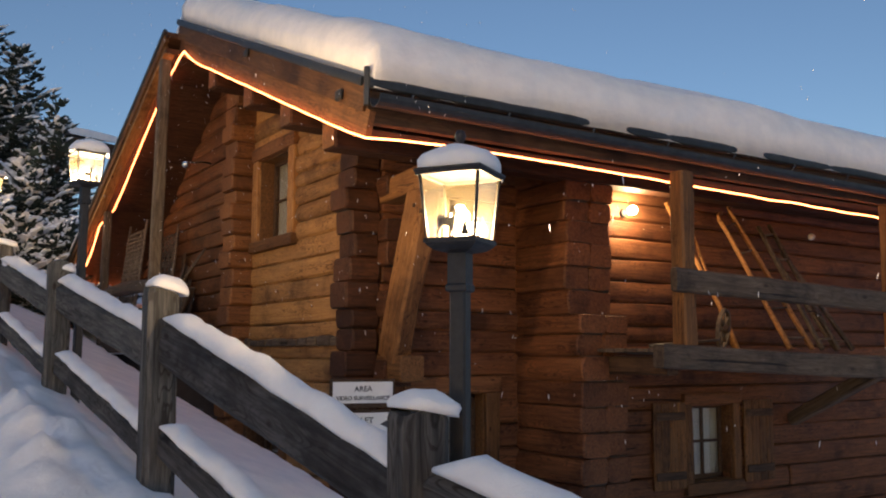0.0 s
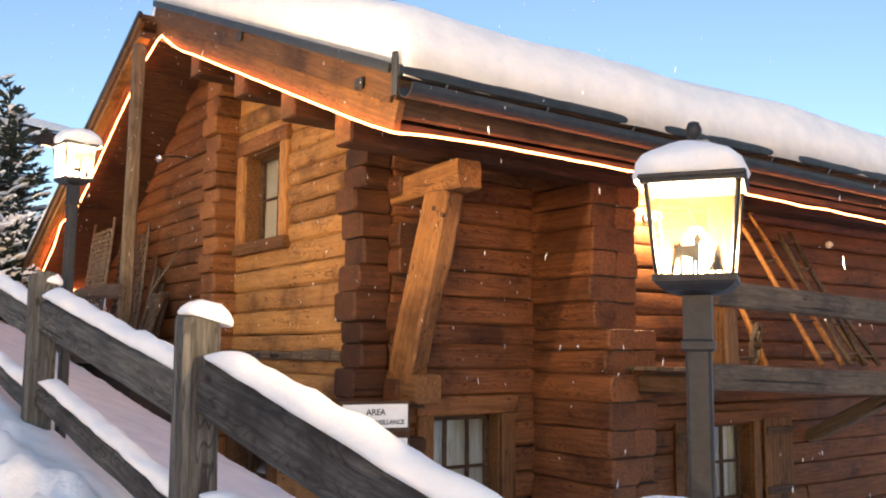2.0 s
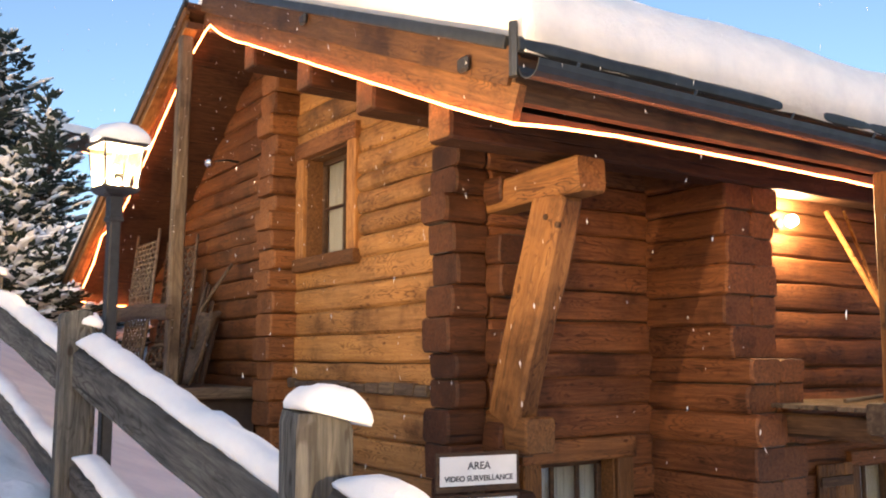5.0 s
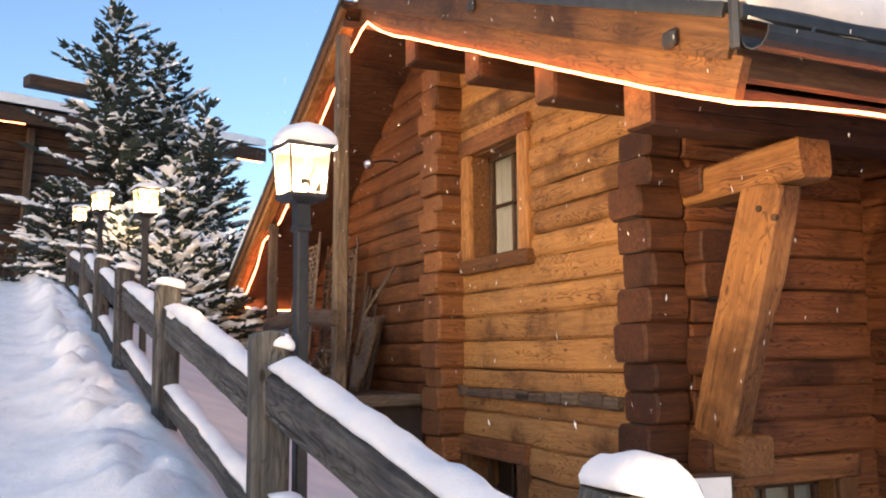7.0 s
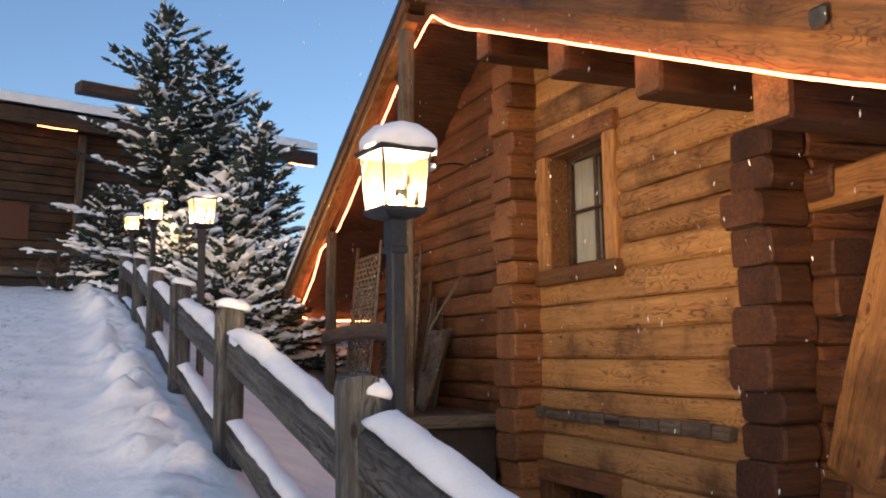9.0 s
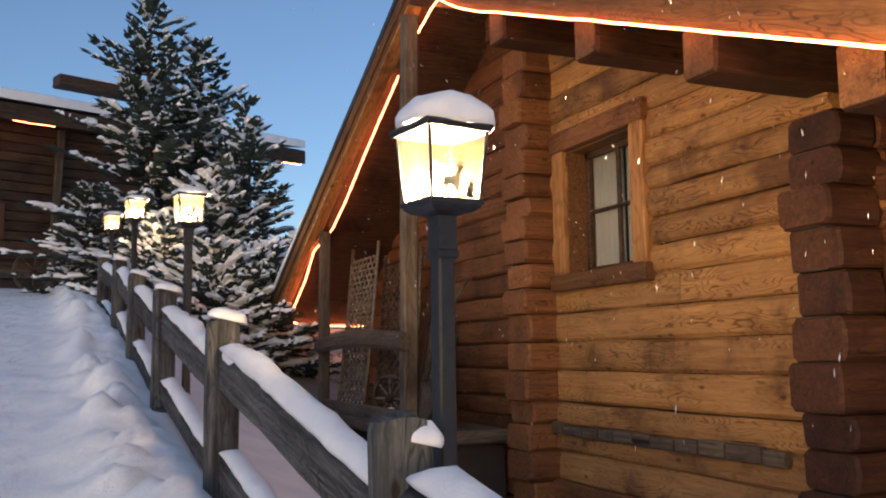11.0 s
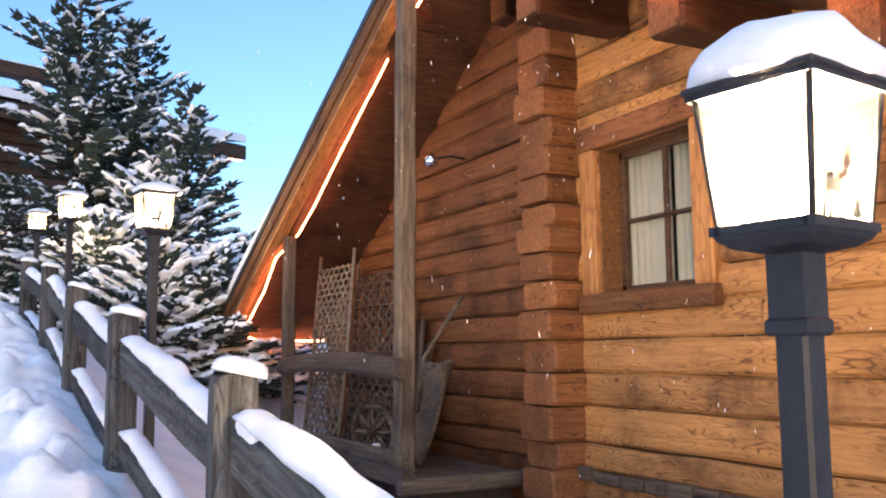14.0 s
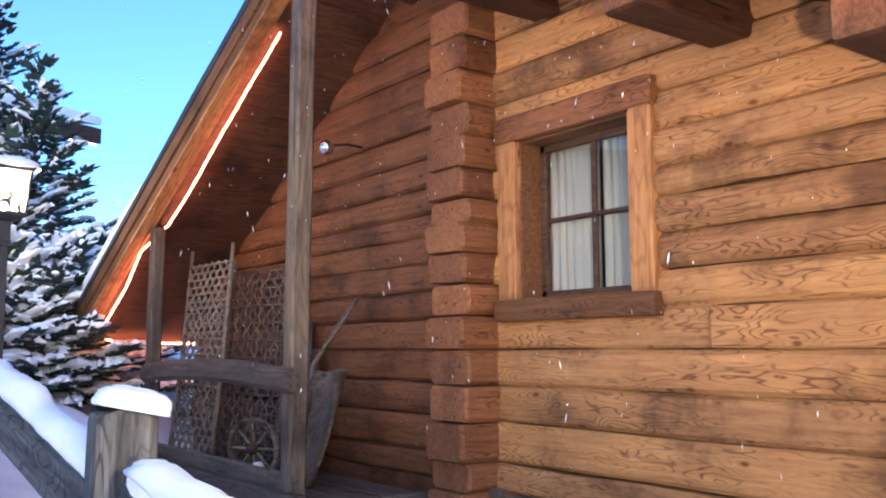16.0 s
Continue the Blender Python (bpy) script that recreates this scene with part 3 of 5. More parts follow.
# snow blanket on the roof
def roof_snow(sign):
    eave = EY - 0.12 if sign < 0 else NEY + 0.1
    bm = bmesh.new()
    n, k = 34, 60
    tops, bots = [], []
    for i in range(n + 1):
        t = i / n
        y = RIDGE_Y + (eave - RIDGE_Y) * t
        rt, rb = [], []
        for j in range(k + 1):
            s = (j / k) ** 1.7
            off = 0.02 if sign < 0 else 0.06 - 0.25 * smooth(0.45, 0.75, t)
            x = edge_x(y) + off + (16.0 - edge_x(y)) * s
            edge = min((x - edge_x(y) - off) / 0.35, abs(y - eave) / 0.35 + 0.12)
            rise = math.sqrt(max(0, min(1, 0.12 + edge)) * (2 - max(0, min(1, 0.12 + edge))))
            h = 0.6 * rise * (1 + 0.16 * noise.noise(Vector((x * 0.5, y * 0.6, sign)))) + 0.02 * noise.noise(Vector((x * 2.5, y * 2.5, 4)))
            bulge = -0.07 * noise.noise(Vector((x * 1.3, 3, sign))) if i == n else 0
            base = roof_z(y) + (0.5 if sign < 0 else 0.34 + 0.16 * max(0, 1 - t * 9))
            rt.append(bm.verts.new((x, y + bulge, base + 0.02 + h)))
            rb.append(bm.verts.new((x, y + bulge, base)))
        tops.append(rt)
        bots.append(rb)
    for g in (tops, bots):
        for a, b in zip(g, g[1:]):
            for j in range(k):
                bm.faces.new((a[j], a[j + 1], b[j + 1], b[j])).smooth = True
    for t, b in ((tops[-1], bots[-1]), ([r[0] for r in tops], [r[0] for r in bots]), (tops[0], bots[0])):
        for j in range(len(t) - 1):
            bm.faces.new((t[j], t[j + 1], b[j + 1], b[j])).smooth = True
    bmesh.ops.recalc_face_normals(bm, faces=bm.faces)
    return bm


for sign in (-1, 1):
    tagged(part("roof_snow", roof_snow(sign), SNOW), "thick smooth blanket of snow on the chalet roof", "snow")

# purlins: big beams whose ends show under the roof edge
for i, y in enumerate((9.08, 10.32, 11.68, 13.3, 14.95)):
    ob = beam("purlin", (edge_x(y) + (0.06 if y < 14 else 0.75), y, roof_z(y) - 0.17 + 0.05), (16.0 if y < 10 else 3.2, y, roof_z(y) - 0.17 + 0.05), 0.34, 0.3, SHADED_PURLIN, None, i + 20, wob=0.015)
    tagged(ob, "heavy reddish-brown roof purlin with a sawn end, darkened in colour for roof shade", "beam", "roof purlins")
    part("sawn_end", timber(0.012, 0.31, 0.27, i + 60, 0.004, 0.2, 0.012), BEAM, ob, "sawn end face", m=Matrix.Translation((-0.006, 0.015, 0.015)))
# rafters' plug and vents in the edge board
for y, dz in ((8.55, 0.33), (11.4, 0.42)):
    tagged(part("vent_plug", box((-0.05, -0.06, -0.055), (0.0, 0.06, 0.055), bevel=0.02), IRON, m=Matrix.Translation((edge_x(y) - 0.045, y, roof_z(y) + dz))), "small black square plug in the roof edge board", "vent")


def rope_light(name, pts, label, parent=None):
    dense = []
    for a, b in zip(pts, pts[1:]):
        a, b = Vector(a), Vector(b)
        n = max(1, int((b - a).length / 0.12))
        for i in range(n):
            p = a.lerp(b, i / n)
            q = (p.x + p.y) * 1.9
            p += Vector((0, 0.004 * noise.noise(Vector((q, 1, 1))), 0.014 * noise.noise(Vector((q, 4, 2)))))
            dense.append(p)
    dense.append(Vector(pts[-1]))
    bm = bmesh.new()
    add_pole(bm, dense, 0.0095, 0.0095, 6)
    return tagged(part(name, bm, ROPE), label, "rope light")


def edge_point(y, out=0.03, dz=-0.0):
    return (edge_x(y) - out, y, roof_z(y) + dz)


rope_light("rope_light", [(8.5, EY - 0.05, ez - 0.05), (6.0, EY - 0.05, ez - 0.01), (3.5, EY - 0.05, ez + 0.03), (2.2, EY - 0.05, ez + 0.04), (edge_x(EY) - 0.02, EY - 0.05, ez - 0.0)] + [edge_point(y) for y in (8.4, 8.7, 10, 11.5, 13, 14)] + [(1.57, 14.62, 6.6), (1.56, 14.8, 6.56), edge_point(15.55, 0.02, -0.04)],
           "glowing orange rope light along the roof edge")
rope_light("rope_light", [edge_point(15.85, 0.0, -0.05), edge_point(17, -0.02, -0.06), edge_point(17.9, -0.04, -0.08), edge_point(18.4, -0.05, -0.05), edge_point(18.85, 0.08, -0.05), edge_point(19.4, 0.04, -0.12), edge_point(20.5, -0.02, -0.02), (1.6, NEY - 0.05, roof_z(NEY) - 0.04), (3.0, NEY - 0.05, roof_z(NEY) - 0.05), (5.5, NEY - 0.05, roof_z(NEY) - 0.05)],
           "glowing orange rope light along the roof edge")
rope_light("rope_light", [(8.5, EY - 0.05, ez - 0.05), (11, EY - 0.05, ez - 0.1), (16, EY - 0.05, ez - 0.12)], "glowing orange rope light along the eave")

# brace carrying the eave purlin
brace = empty("brace", Matrix.Translation((2.6, 9.9, 1.9)), "massive honey-coloured timber brace under the eave purlin", "brace")
beam("bracket_beam", (2.68, 10.2, 3.78), (2.6, 8.7, 3.79), 0.27, 0.27, BRACE, brace, 31, wob=0.02)
beam("strut", (2.6, 9.76, 1.86), (2.6, 9.1, 3.7), 0.42, 0.22, BRACE, brace, 32, wob=0.03, up=(0, -1, 0.3), round_=0.03)
beam("foot", (2.68, 10.2, 1.76), (2.66, 9.42, 1.76), 0.29, 0.3, BEAM, brace, 33, wob=0.02)


for y, z in ((8.98, 3.42), (9.12, 3.5)):
    bm = bmesh.new()
    add_pole(bm, [(2.475, y, z), (2.5, y, z)], 0.026, 0.026, 8)
    part("peg", bm, DARKWOOD, brace, "dark wooden peg", m=brace.matrix_world.inverted())


# ---- windows ----
def bar(bm, lo, hi):
    add_box(bm, lo, hi, None, 0.004)


def window(name, m, w, h, reveal, board, label, sill=0.16, panes=(2, 2), curtain=True, frame_mat=TRIM, out=0.06):
    """A window in local axes: X along the wall, Z up, -Y outwards; opening from (0, 0) to (w, h)."""
    ob = empty(name, m, label, "window", kind="structure")
    for nm, lo, hi in (("frame_board", (-board, -out, 0), (0.0, 0.1, h)), ("frame_board", (w, -out, 0), (w + board, 0.1, h)),
                       ("frame_head", (-board - 0.02, -out - 0.015, h), (w + board + 0.02, 0.1, h + board)),
                       ("window_sill", (-board - 0.02, -out - 0.03, -sill), (w + board + 0.02, 0.1, 0))):
        L, hh, dd = hi[0] - lo[0], hi[2] - lo[2], hi[1] - lo[1]
        if hh > L:
            mm = Matrix.Translation((hi[0], lo[1], lo[2])) @ pose(0, 0, 0, 0, -90, 0)
            part(nm, timber(hh, L, dd, w * 9 + lo[0] * 5, 0.006, 0.3, 0.012), frame_mat, ob, m=mm)
        else:
            part(nm, timber(L, hh, dd, h * 7 + lo[2], 0.006, 0.3, 0.012), CORNER_LOG if nm == "frame_head" else BEAM, ob, m=Matrix.Translation(lo))
    bm = bmesh.new()
    for lo, hi in (((-0.03, 0.0, -0.02), (0.015, reveal + 0.1, h)), ((w - 0.015, 0.0, -0.02), (w + 0.03, reveal + 0.1, h)), ((0, 0.02, h - 0.015), (w, reveal + 0.1, h + 0.03)), ((0, 0.02, -0.03), (w, reveal + 0.1, 0.015))):
        bar(bm, lo, hi)
    part("reveal", bm, BEAM, ob)
    bm = bmesh.new()
    f = 0.055
    y0, y1 = reveal, reveal + 0.05
    for lo, hi in (((0.015, y0, 0.015), (0.015 + f, y1, h - 0.015)), ((w - 0.015 - f, y0, 0.015), (w - 0.015, y1, h - 0.015)), ((0.015, y0, 0.015), (w - 0.015, y1, 0.015 + f)), ((0.015, y0, h - 0.015 - f), (w - 0.015, y1, h - 0.015))):
        bar(bm, lo, hi)
    part("sash", bm, DARKWOOD, ob)
    nx, nz = panes
    for i in range(1, nx):
        part("glazing_bar", box((w * i / nx - 0.022, y0 + 0.006, 0.05), (w * i / nx + 0.022, y1 - 0.006, h - 0.05)), DARKWOOD, ob)
    for i in range(1, nz):
        part("glazing_bar", box((0.05, y0 + 0.009, h * i / nz - 0.018), (w - 0.05, y1 - 0.009, h * i / nz + 0.018)), DARKWOOD, ob)
    for i in range(nx):
        for j in range(nz):
            g = part("pane", box((w * i / nx + 0.01, y0 + 0.022, h * j / nz + 0.01), (w * (i + 1) / nx - 0.01, y0 + 0.028, h * (j + 1) / nz - 0.01), bevel=0), PANE, ob)
            g.visible_shadow = False
    if curtain:
        for a, b in ((0.02, 0.515 * w), (0.5 * w, w - 0.02)):
            bm = bmesh.new()
            n = 40
            cols = []
            for i in range(n + 1):
                x = a + (b - a) * i / n
                d = reveal + (0.085 if a < 0.1 else 0.1) + 0.018 * math.sin(i * 1.05 + w) + 0.01 * math.sin(i * 2.3)
                cols.append([bm.verts.new((x, d, z)) for z in (0.0, h * 0.5, h)] + [bm.verts.new((x, d + 0.004, z)) for z in (h, h * 0.5, 0.0)])
            for p, q in zip(cols, cols[1:]):
                for k in range(5):
                    bm.faces.new((p[k], q[k], q[k + 1], p[k + 1])).smooth = True
            tagged(part("curtain", bm, CURTAIN, m=m), "white net curtain hanging inside the window", "curtain", "window curtains")
    return ob


window("window_1", pose(GX, 13.62, 3.56, 0, 0, -90), 1.14, 1.22, 0.2, 0.2, "four-pane casement window in a broad honey-coloured timber frame")
window("window_2", pose(GX, 13.75, 0.45, 0, 0, -90), 1.15, 0.93, 0.2, 0.2, "dark basement window in a timber frame", curtain=False, frame_mat=BEAM)
window("window_3", pose(3.08, SY, 0.3), 0.92, 1.16, 0.16, 0.2, "small paned window with white curtains in a timber frame", panes=(3, 2), frame_mat=BEAM)
window("window_4", pose(6.95, FY, 0.25), 0.8, 1.02, 0.14, 0.14, "small shuttered window with white curtains under the balcony", frame_mat=BEAM)


def shutter(m, w, h, label):
    ob = empty("shutter", m, label, "shutter", "window shutters")
    n = 4
    for i in range(n):
        part("board", timber(h, w / n - 0.006, 0.03, i + w * 3, 0.003, 0.3, 0.004), BEAM, ob, m=pose(w * (i + 1) / n, 0, 0, 0, -90, 0))
    for z in (0.12, h - 0.22):
        part("batten", box((0.03, -0.025, z), (w - 0.03, 0.0, z + 0.1)), DARKWOOD, ob)
    return ob


shutter(pose(6.2, FY - 0.07, 0.2), 0.6, 1.1, "open brown plank shutter with dark battens")
shutter(pose(7.95, FY - 0.07, 0.2), 0.62, 1.1, "open brown plank shutter with dark battens")
# row of short boards under the gable window
ledge = empty("ledge", Matrix.Translation((2.46, 12.7, 2.1)), "narrow weathered ledge of short boards on the gable", "ledge")
yy, i = 10.75, 0
while yy < 13.75:
    w_ = rng.uniform(0.22, 0.4)
    part("board", timber(min(w_, 13.85 - yy) - 0.03, rng.uniform(0.085, 0.125), rng.uniform(0.09, 0.13), i, 0.01, 0.2, 0.012), GREYBROWN, ledge, m=ledge.matrix_world.inverted() @ pose(2.42, yy + w_, 2.02, 0, 0, -90))
    yy += w_
    i += 1

# ---- balcony on the south side ----
balcony = empty("balcony", Matrix.Translation((7.0, 8.5, 1.8)), "weathered grey timber balcony under the eave", "balcony")
beam("edge_beam", (4.72, 7.8, 1.91), (8.95, 7.8, 1.75), 0.26, 0.16, GREYBROWN, balcony, 41)
beam("handrail", (4.93, 7.76, 2.73), (9.3, 7.76, 2.6), 0.26, 0.09, GREYBROWN, balcony, 42)
for i in range(9):
    y = 7.92 + i * 0.175
    beam("floor_board", (4.78, y, 1.97), (9.0, y, 1.9), 0.04, 0.165, GREYBROWN, balcony, 50 + i, wob=0.004, round_=0.006)
for x in (5.2, 9.2):
    beam("post", (x, 7.86, 1.98), (x, 7.86, 3.95), 0.2, 0.2, BEAM, balcony, x, up=(1, 0, 0))
beam("joist", (4.98, 7.85, 1.8), (4.98, 9.4, 1.8), 0.2, 0.18, DARKWOOD, balcony, 61)
beam("joist", (9.1, 7.85, 1.8), (9.1, 9.4, 1.8), 0.2, 0.18, DARKWOOD, balcony, 62)
beam("bracket", (9.05, 9.4, 1.0), (9.05, 8.0, 1.72), 0.18, 0.18, GREYBROWN, balcony, 63)


# ---- porch on the gable ----
porch = empty("porch", Matrix.Translation((1.8, 17.0, 1.9)), "weathered grey timber porch platform with posts and a rail", "porch")
beam("edge_beam", (1.28, 14.82, 2.0), (1.28, 18.8, 2.0), 0.15, 0.14, GREYBROWN, porch, 71)
beam("edge_beam", (1.2, 14.86, 1.93), (2.48, 14.86, 1.93), 0.14, 0.14, GREYBROWN, porch, 72)
for i in range(7):
    x = 1.3 + i * 0.175
    beam("floor_board", (x, 14.8, 1.97 + 0.002 * (i % 2)), (x, 18.8, 1.97 + 0.002 * (i % 2)), 0.04, 0.168, GREYBROWN, porch, 80 + i, wob=0.004, round_=0.006)
beam("post", (1.37, 15.12, 2.0), (1.42, 15.12, 6.56), 0.165, 0.165, GREYBROWN, porch, 73, up=(1, 0, 0))
beam("post", (1.36, 18.5, 2.0), (1.38, 18.5, 4.56), 0.14, 0.14, GREYBROWN, porch, 74, up=(1, 0, 0))
rail_bm = timber(3.55, 0.21, 0.13, 75, 0.014, 0.2, 0.045)
for v in rail_bm.verts:
    v.co.z += 0.1 * math.sin(math.pi * (0.1 + 0.78 * v.co.x / 3.55)) - 0.05
part("handrail", rail_bm, GREYBROWN, porch, "arched grey hewn handrail", m=porch.matrix_world.inverted() @ pose(1.24, 18.55, 2.85, 0, 0, -90))
# added dark sheets that imitate the shaded hollow below the platform
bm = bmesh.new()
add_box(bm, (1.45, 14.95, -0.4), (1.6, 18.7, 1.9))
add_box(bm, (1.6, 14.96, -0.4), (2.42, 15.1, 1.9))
tagged(part("porch_shade_sheet", bm, DARK), "added dark sheet standing in for the shade under the porch platform", "wall", kind="structure")

# ---- fence along the path ----
# width, height, offset and tilt of the snow on each post
CAPS = [(0.2, 0.05, 0.02, 0, 8), (0.21, 0.055, 0.02, 0, 6), (0.2, 0.06, 0.02, 0, 10), (0.2, 0.07, 0.025, -0.01, 15), (0.1, 0.055, 0.05, -0.05, 14), (0.2, 0.06, 0.02, -0.01, 12), (0.2, 0.055, 0.025, 0, 12), (0.2, 0.045, 0.03, 0, 16)]


def fence_post(x, y, top, seed):
    m = Matrix.Translation((x, y, top - 1.35))
    ob = empty("fence_post", m @ pose(0, 0, 0, rng.uniform(-0.4, 0.4), rng.uniform(-0.4, 0.4), rng.uniform(-4, 4)), "weathered grey timber fence post capped with snow", "fence post", "fence posts")
    bm = timber(1.35, 0.175, 0.155, seed, 0.012, 0.2, 0.03)
    for v in bm.verts:
        if v.co.x > 1.3:
            v.co.x += 0.05 * math.cos((v.co.z - 0.1) * 11) - 0.02 + 0.035 * noise.noise(v.co * 9 + Vector((seed, 0, 0)))
    part("post", bm, GREY, ob, m=pose(0.088, -0.078, 0, 0, -90, 0))
    w, h, dx, dy, tilt = CAPS[seed % len(CAPS)]
    w *= 1.08
    sm = snow_cap(w, min(0.21, w), h, seed)
    part("snow_cap", sm, SNOW, ob, "rounded cap of snow", m=pose(dx, dy, 1.374 - (0.3 if abs(dx) < 0.04 else 1.5) * abs(dx), 0, tilt, 0))
    return ob


for i, (x, y, top) in enumerate(POSTS):
    fence_post(x, y, top, i + 1)
for i, ((x0, y0, t0), (x1, y1, t1)) in enumerate(zip(POSTS, POSTS[1:])):
    for drop, h, d in ((0.26, 0.25, 0.12), (0.79, 0.19, 0.11)):
        low = 0.04 if i == 1 else 0.08
        rail = empty("fence_rail", Matrix.Translation(((x0 + x1) / 2, (y0 + y1) / 2, (t0 + t1) / 2 - drop)), "weathered grey half-log fence rail topped with snow", "fence rail", "fence rails")
        a, b = (x0 + 0.03, y0 - 0.02, t0 - drop - low), (x1 + 0.03, y1 - 0.02, t1 - drop - (0.01 if i == 0 else 0))
        beam("rail", a, b, h, d, GREY, rail, i * 3 + drop, wob=0.018, round_=0.045)
        up = Vector((0, 0, h / 2 - 0.004))
        s0, s1 = Vector(a) + Vector((0, 0.1, 0)), Vector(b) + Vector((0, -0.12, 0))
        bm, m = snow_strip(s0 + up, s1 + up, d * 1.02, 0.062 if drop < 0.5 else 0.05, i + drop)
        part("snow", bm, SNOW, rail, "settled ridge of snow", m=rail.matrix_world.inverted() @ m)


pile = part("snow_pile", snow_cap(0.14, 0.34, 0.11, 4), SNOW, m=pose(-1.175, 10.95, 2.75, 22, 0, 0))
tagged(pile, "heap of snow slipped from the post onto the rail", "snow pile")


# ---- path lanterns ----
def lantern_frame(bm):
    """Four tapered corner bars with a top and bottom rim."""
    t, b, h = 0.108, 0.086, 0.235
    for sx in (-1, 1):
        for sy in (-1, 1):
            add_pole(bm, [(sx * b, sy * b, 0.0), (sx * t, sy * t, h)], 0.0065, 0.0065, 4)
    for r, z in ((b, 0.0), (t, h)):
        add_box(bm, (-r - 0.012, -r - 0.012, z - 0.008), (r + 0.012, -r + 0.008, z + 0.008))
        add_box(bm, (-r - 0.012, r - 0.008, z - 0.008), (r + 0.012, r + 0.012, z + 0.008))
        add_box(bm, (-r - 0.012, -r, z - 0.008), (-r + 0.008, r, z + 0.008))
        add_box(bm, (r - 0.008, -r, z - 0.008), (r + 0.012, r, z + 0.008))


def lathe(bm, prof, sides=16):
    rings = [[bm.verts.new((r * math.cos(2 * math.pi * s / sides), r * math.sin(2 * math.pi * s / sides), z)) for s in range(sides)] for r, z in prof]
    for a, b in zip(rings, rings[1:]):
        for s in range(sides):
            bm.faces.new((a[s], a[(s + 1) % sides], b[(s + 1) % sides], b[s])).smooth = True
    bm.faces.new(rings[0][::-1])
    bm.faces.new(rings[-1])


def flat_shape(outline, m, depth=0.002):
    bm = bmesh.new()
    a = [bm.verts.new((x, 0, z)) for x, z in outline]
    b = [bm.verts.new((x, depth, z)) for x, z in outline]
    bm.faces.new(a)
    bm.faces.new(b[::-1])
    for i in range(len(a)):
        bm.faces.new((a[i], b[i], b[(i + 1) % len(a)], a[(i + 1) % len(a)]))
    bmesh.ops.transform(bm, matrix=m, verts=bm.verts)
    bmesh.ops.recalc_face_normals(bm, faces=bm.faces)
    return bm


def path_lantern(x, y, z, turn, foot, finial, power, size):
    """A lantern on a square iron post; z is the lower rim of the glass, foot the length of the post."""
    ob = empty("path_lantern", pose(x, y, z, 0, 0, turn), "lit black iron path lantern on a post, capped with snow", "lantern", "path lanterns")
    part("post", box((-0.03, -0.03, -foot), (0.03, 0.03, -0.06), bevel=0.007), IRON, ob)
    bm = bmesh.new()
    lathe(bm, [(0.048, -0.176), (0.055, -0.17), (0.055, -0.152), (0.048, -0.146), (0.048, -0.04), (0.1, -0.03), (0.126, -0.016), (0.134, -0.006)], 4)
    bmesh.ops.rotate(bm, cent=(0, 0, 0), matrix=Matrix.Rotation(radians(45), 3, "Z"), verts=bm.verts)
    for f in bm.faces:
        f.smooth = False
    part("collar", bm, IRON, ob)
    bm = bmesh.new()
    lantern_frame(bm)
    part("frame", bm, IRON, ob)
    for k in range(4):
        t, b, h = 0.106, 0.084, 0.235
        bm = bmesh.new()
        q = [bm.verts.new(p) for p in ((-b, -b, 0.008), (b, -b, 0.008), (t, -t, h - 0.008), (-t, -t, h - 0.008))]
        bm.faces.new(q)
        g = part("pane", bm, LANTERN_GLASS if y < 9 else FROSTED_GLASS, ob, "glowing frosted glass pane", m=pose(0, 0, 0, 0, 0, 90 * k))
        g.visible_shadow = False
        if k % 2 == (1 if finial else 0):
            lean = pose(0, -b - 0.002, 0.008, -5.9, 0, 0)
            base = pose(0, 0, 0, 0, 0, 90 * k)
            fir = [(0.0, 0.105), (-0.012, 0.075), (-0.008, 0.075), (-0.022, 0.045), (-0.014, 0.045), (-0.03, 0.012), (-0.004, 0.012), (-0.004, 0), (0.004, 0), (0.004, 0.012), (0.03, 0.012), (0.014, 0.045), (0.022, 0.045), (0.008, 0.075), (0.012, 0.075)]
            part("fir_motif", flat_shape([(0.6 * p + 0.05, 0.6 * q) for p, q in fir], base @ lean), IRON, ob, "dark fir silhouette on the pane")
            deer = [(-0.039, 0), (-0.033, 0), (-0.025, 0.03), (-0.021, 0.04), (-0.019, 0), (-0.013, 0), (-0.01, 0.043), (0.009, 0.038), (0.009, 0), (0.015, 0), (0.017, 0.034), (0.019, 0), (0.025, 0), (0.027, 0.05), (0.028, 0.075), (0.036, 0.082), (0.037, 0.087), (0.028, 0.092),
                    (0.042, 0.112), (0.038, 0.113), (0.026, 0.098), (0.02, 0.114), (0.016, 0.113), (0.019, 0.096), (0.013, 0.088), (0.014, 0.07), (0.004, 0.072), (-0.022, 0.07), (-0.028, 0.064), (-0.03, 0.04), (-0.038, 0.02)]
            part("deer_motif", flat_shape([(p - 0.014, q) for p, q in deer], base @ lean), IRON, ob, "dark deer silhouette on the pane")
    bm = bmesh.new()
    add_box(bm, (-0.126, -0.126, 0.237), (0.126, 0.126, 0.25), None, 0.004)
    lathe(bm, [(0.11, 0.25), (0.05, 0.3), (0.025, 0.315)])
    part("roof_plate", bm, IRON, ob)
    part("snow_cap", snow_cap(0.275 if finial else 0.3, 0.275 if finial else 0.3, 0.085 if finial else 0.1 if y < 9 else 0.055, y), SNOW, ob, "thick rounded cap of snow", m=Matrix.Translation((0.022, 0.01, 0.247)))
    if finial:
        bm = bmesh.new()
        lathe(bm, [(0.007, 0.31), (0.007, 0.355), (0.018, 0.362), (0.021, 0.378), (0.014, 0.396), (0.003, 0.4)], 10)
        part("finial", bm, IRON, ob)
    bm = bmesh.new()
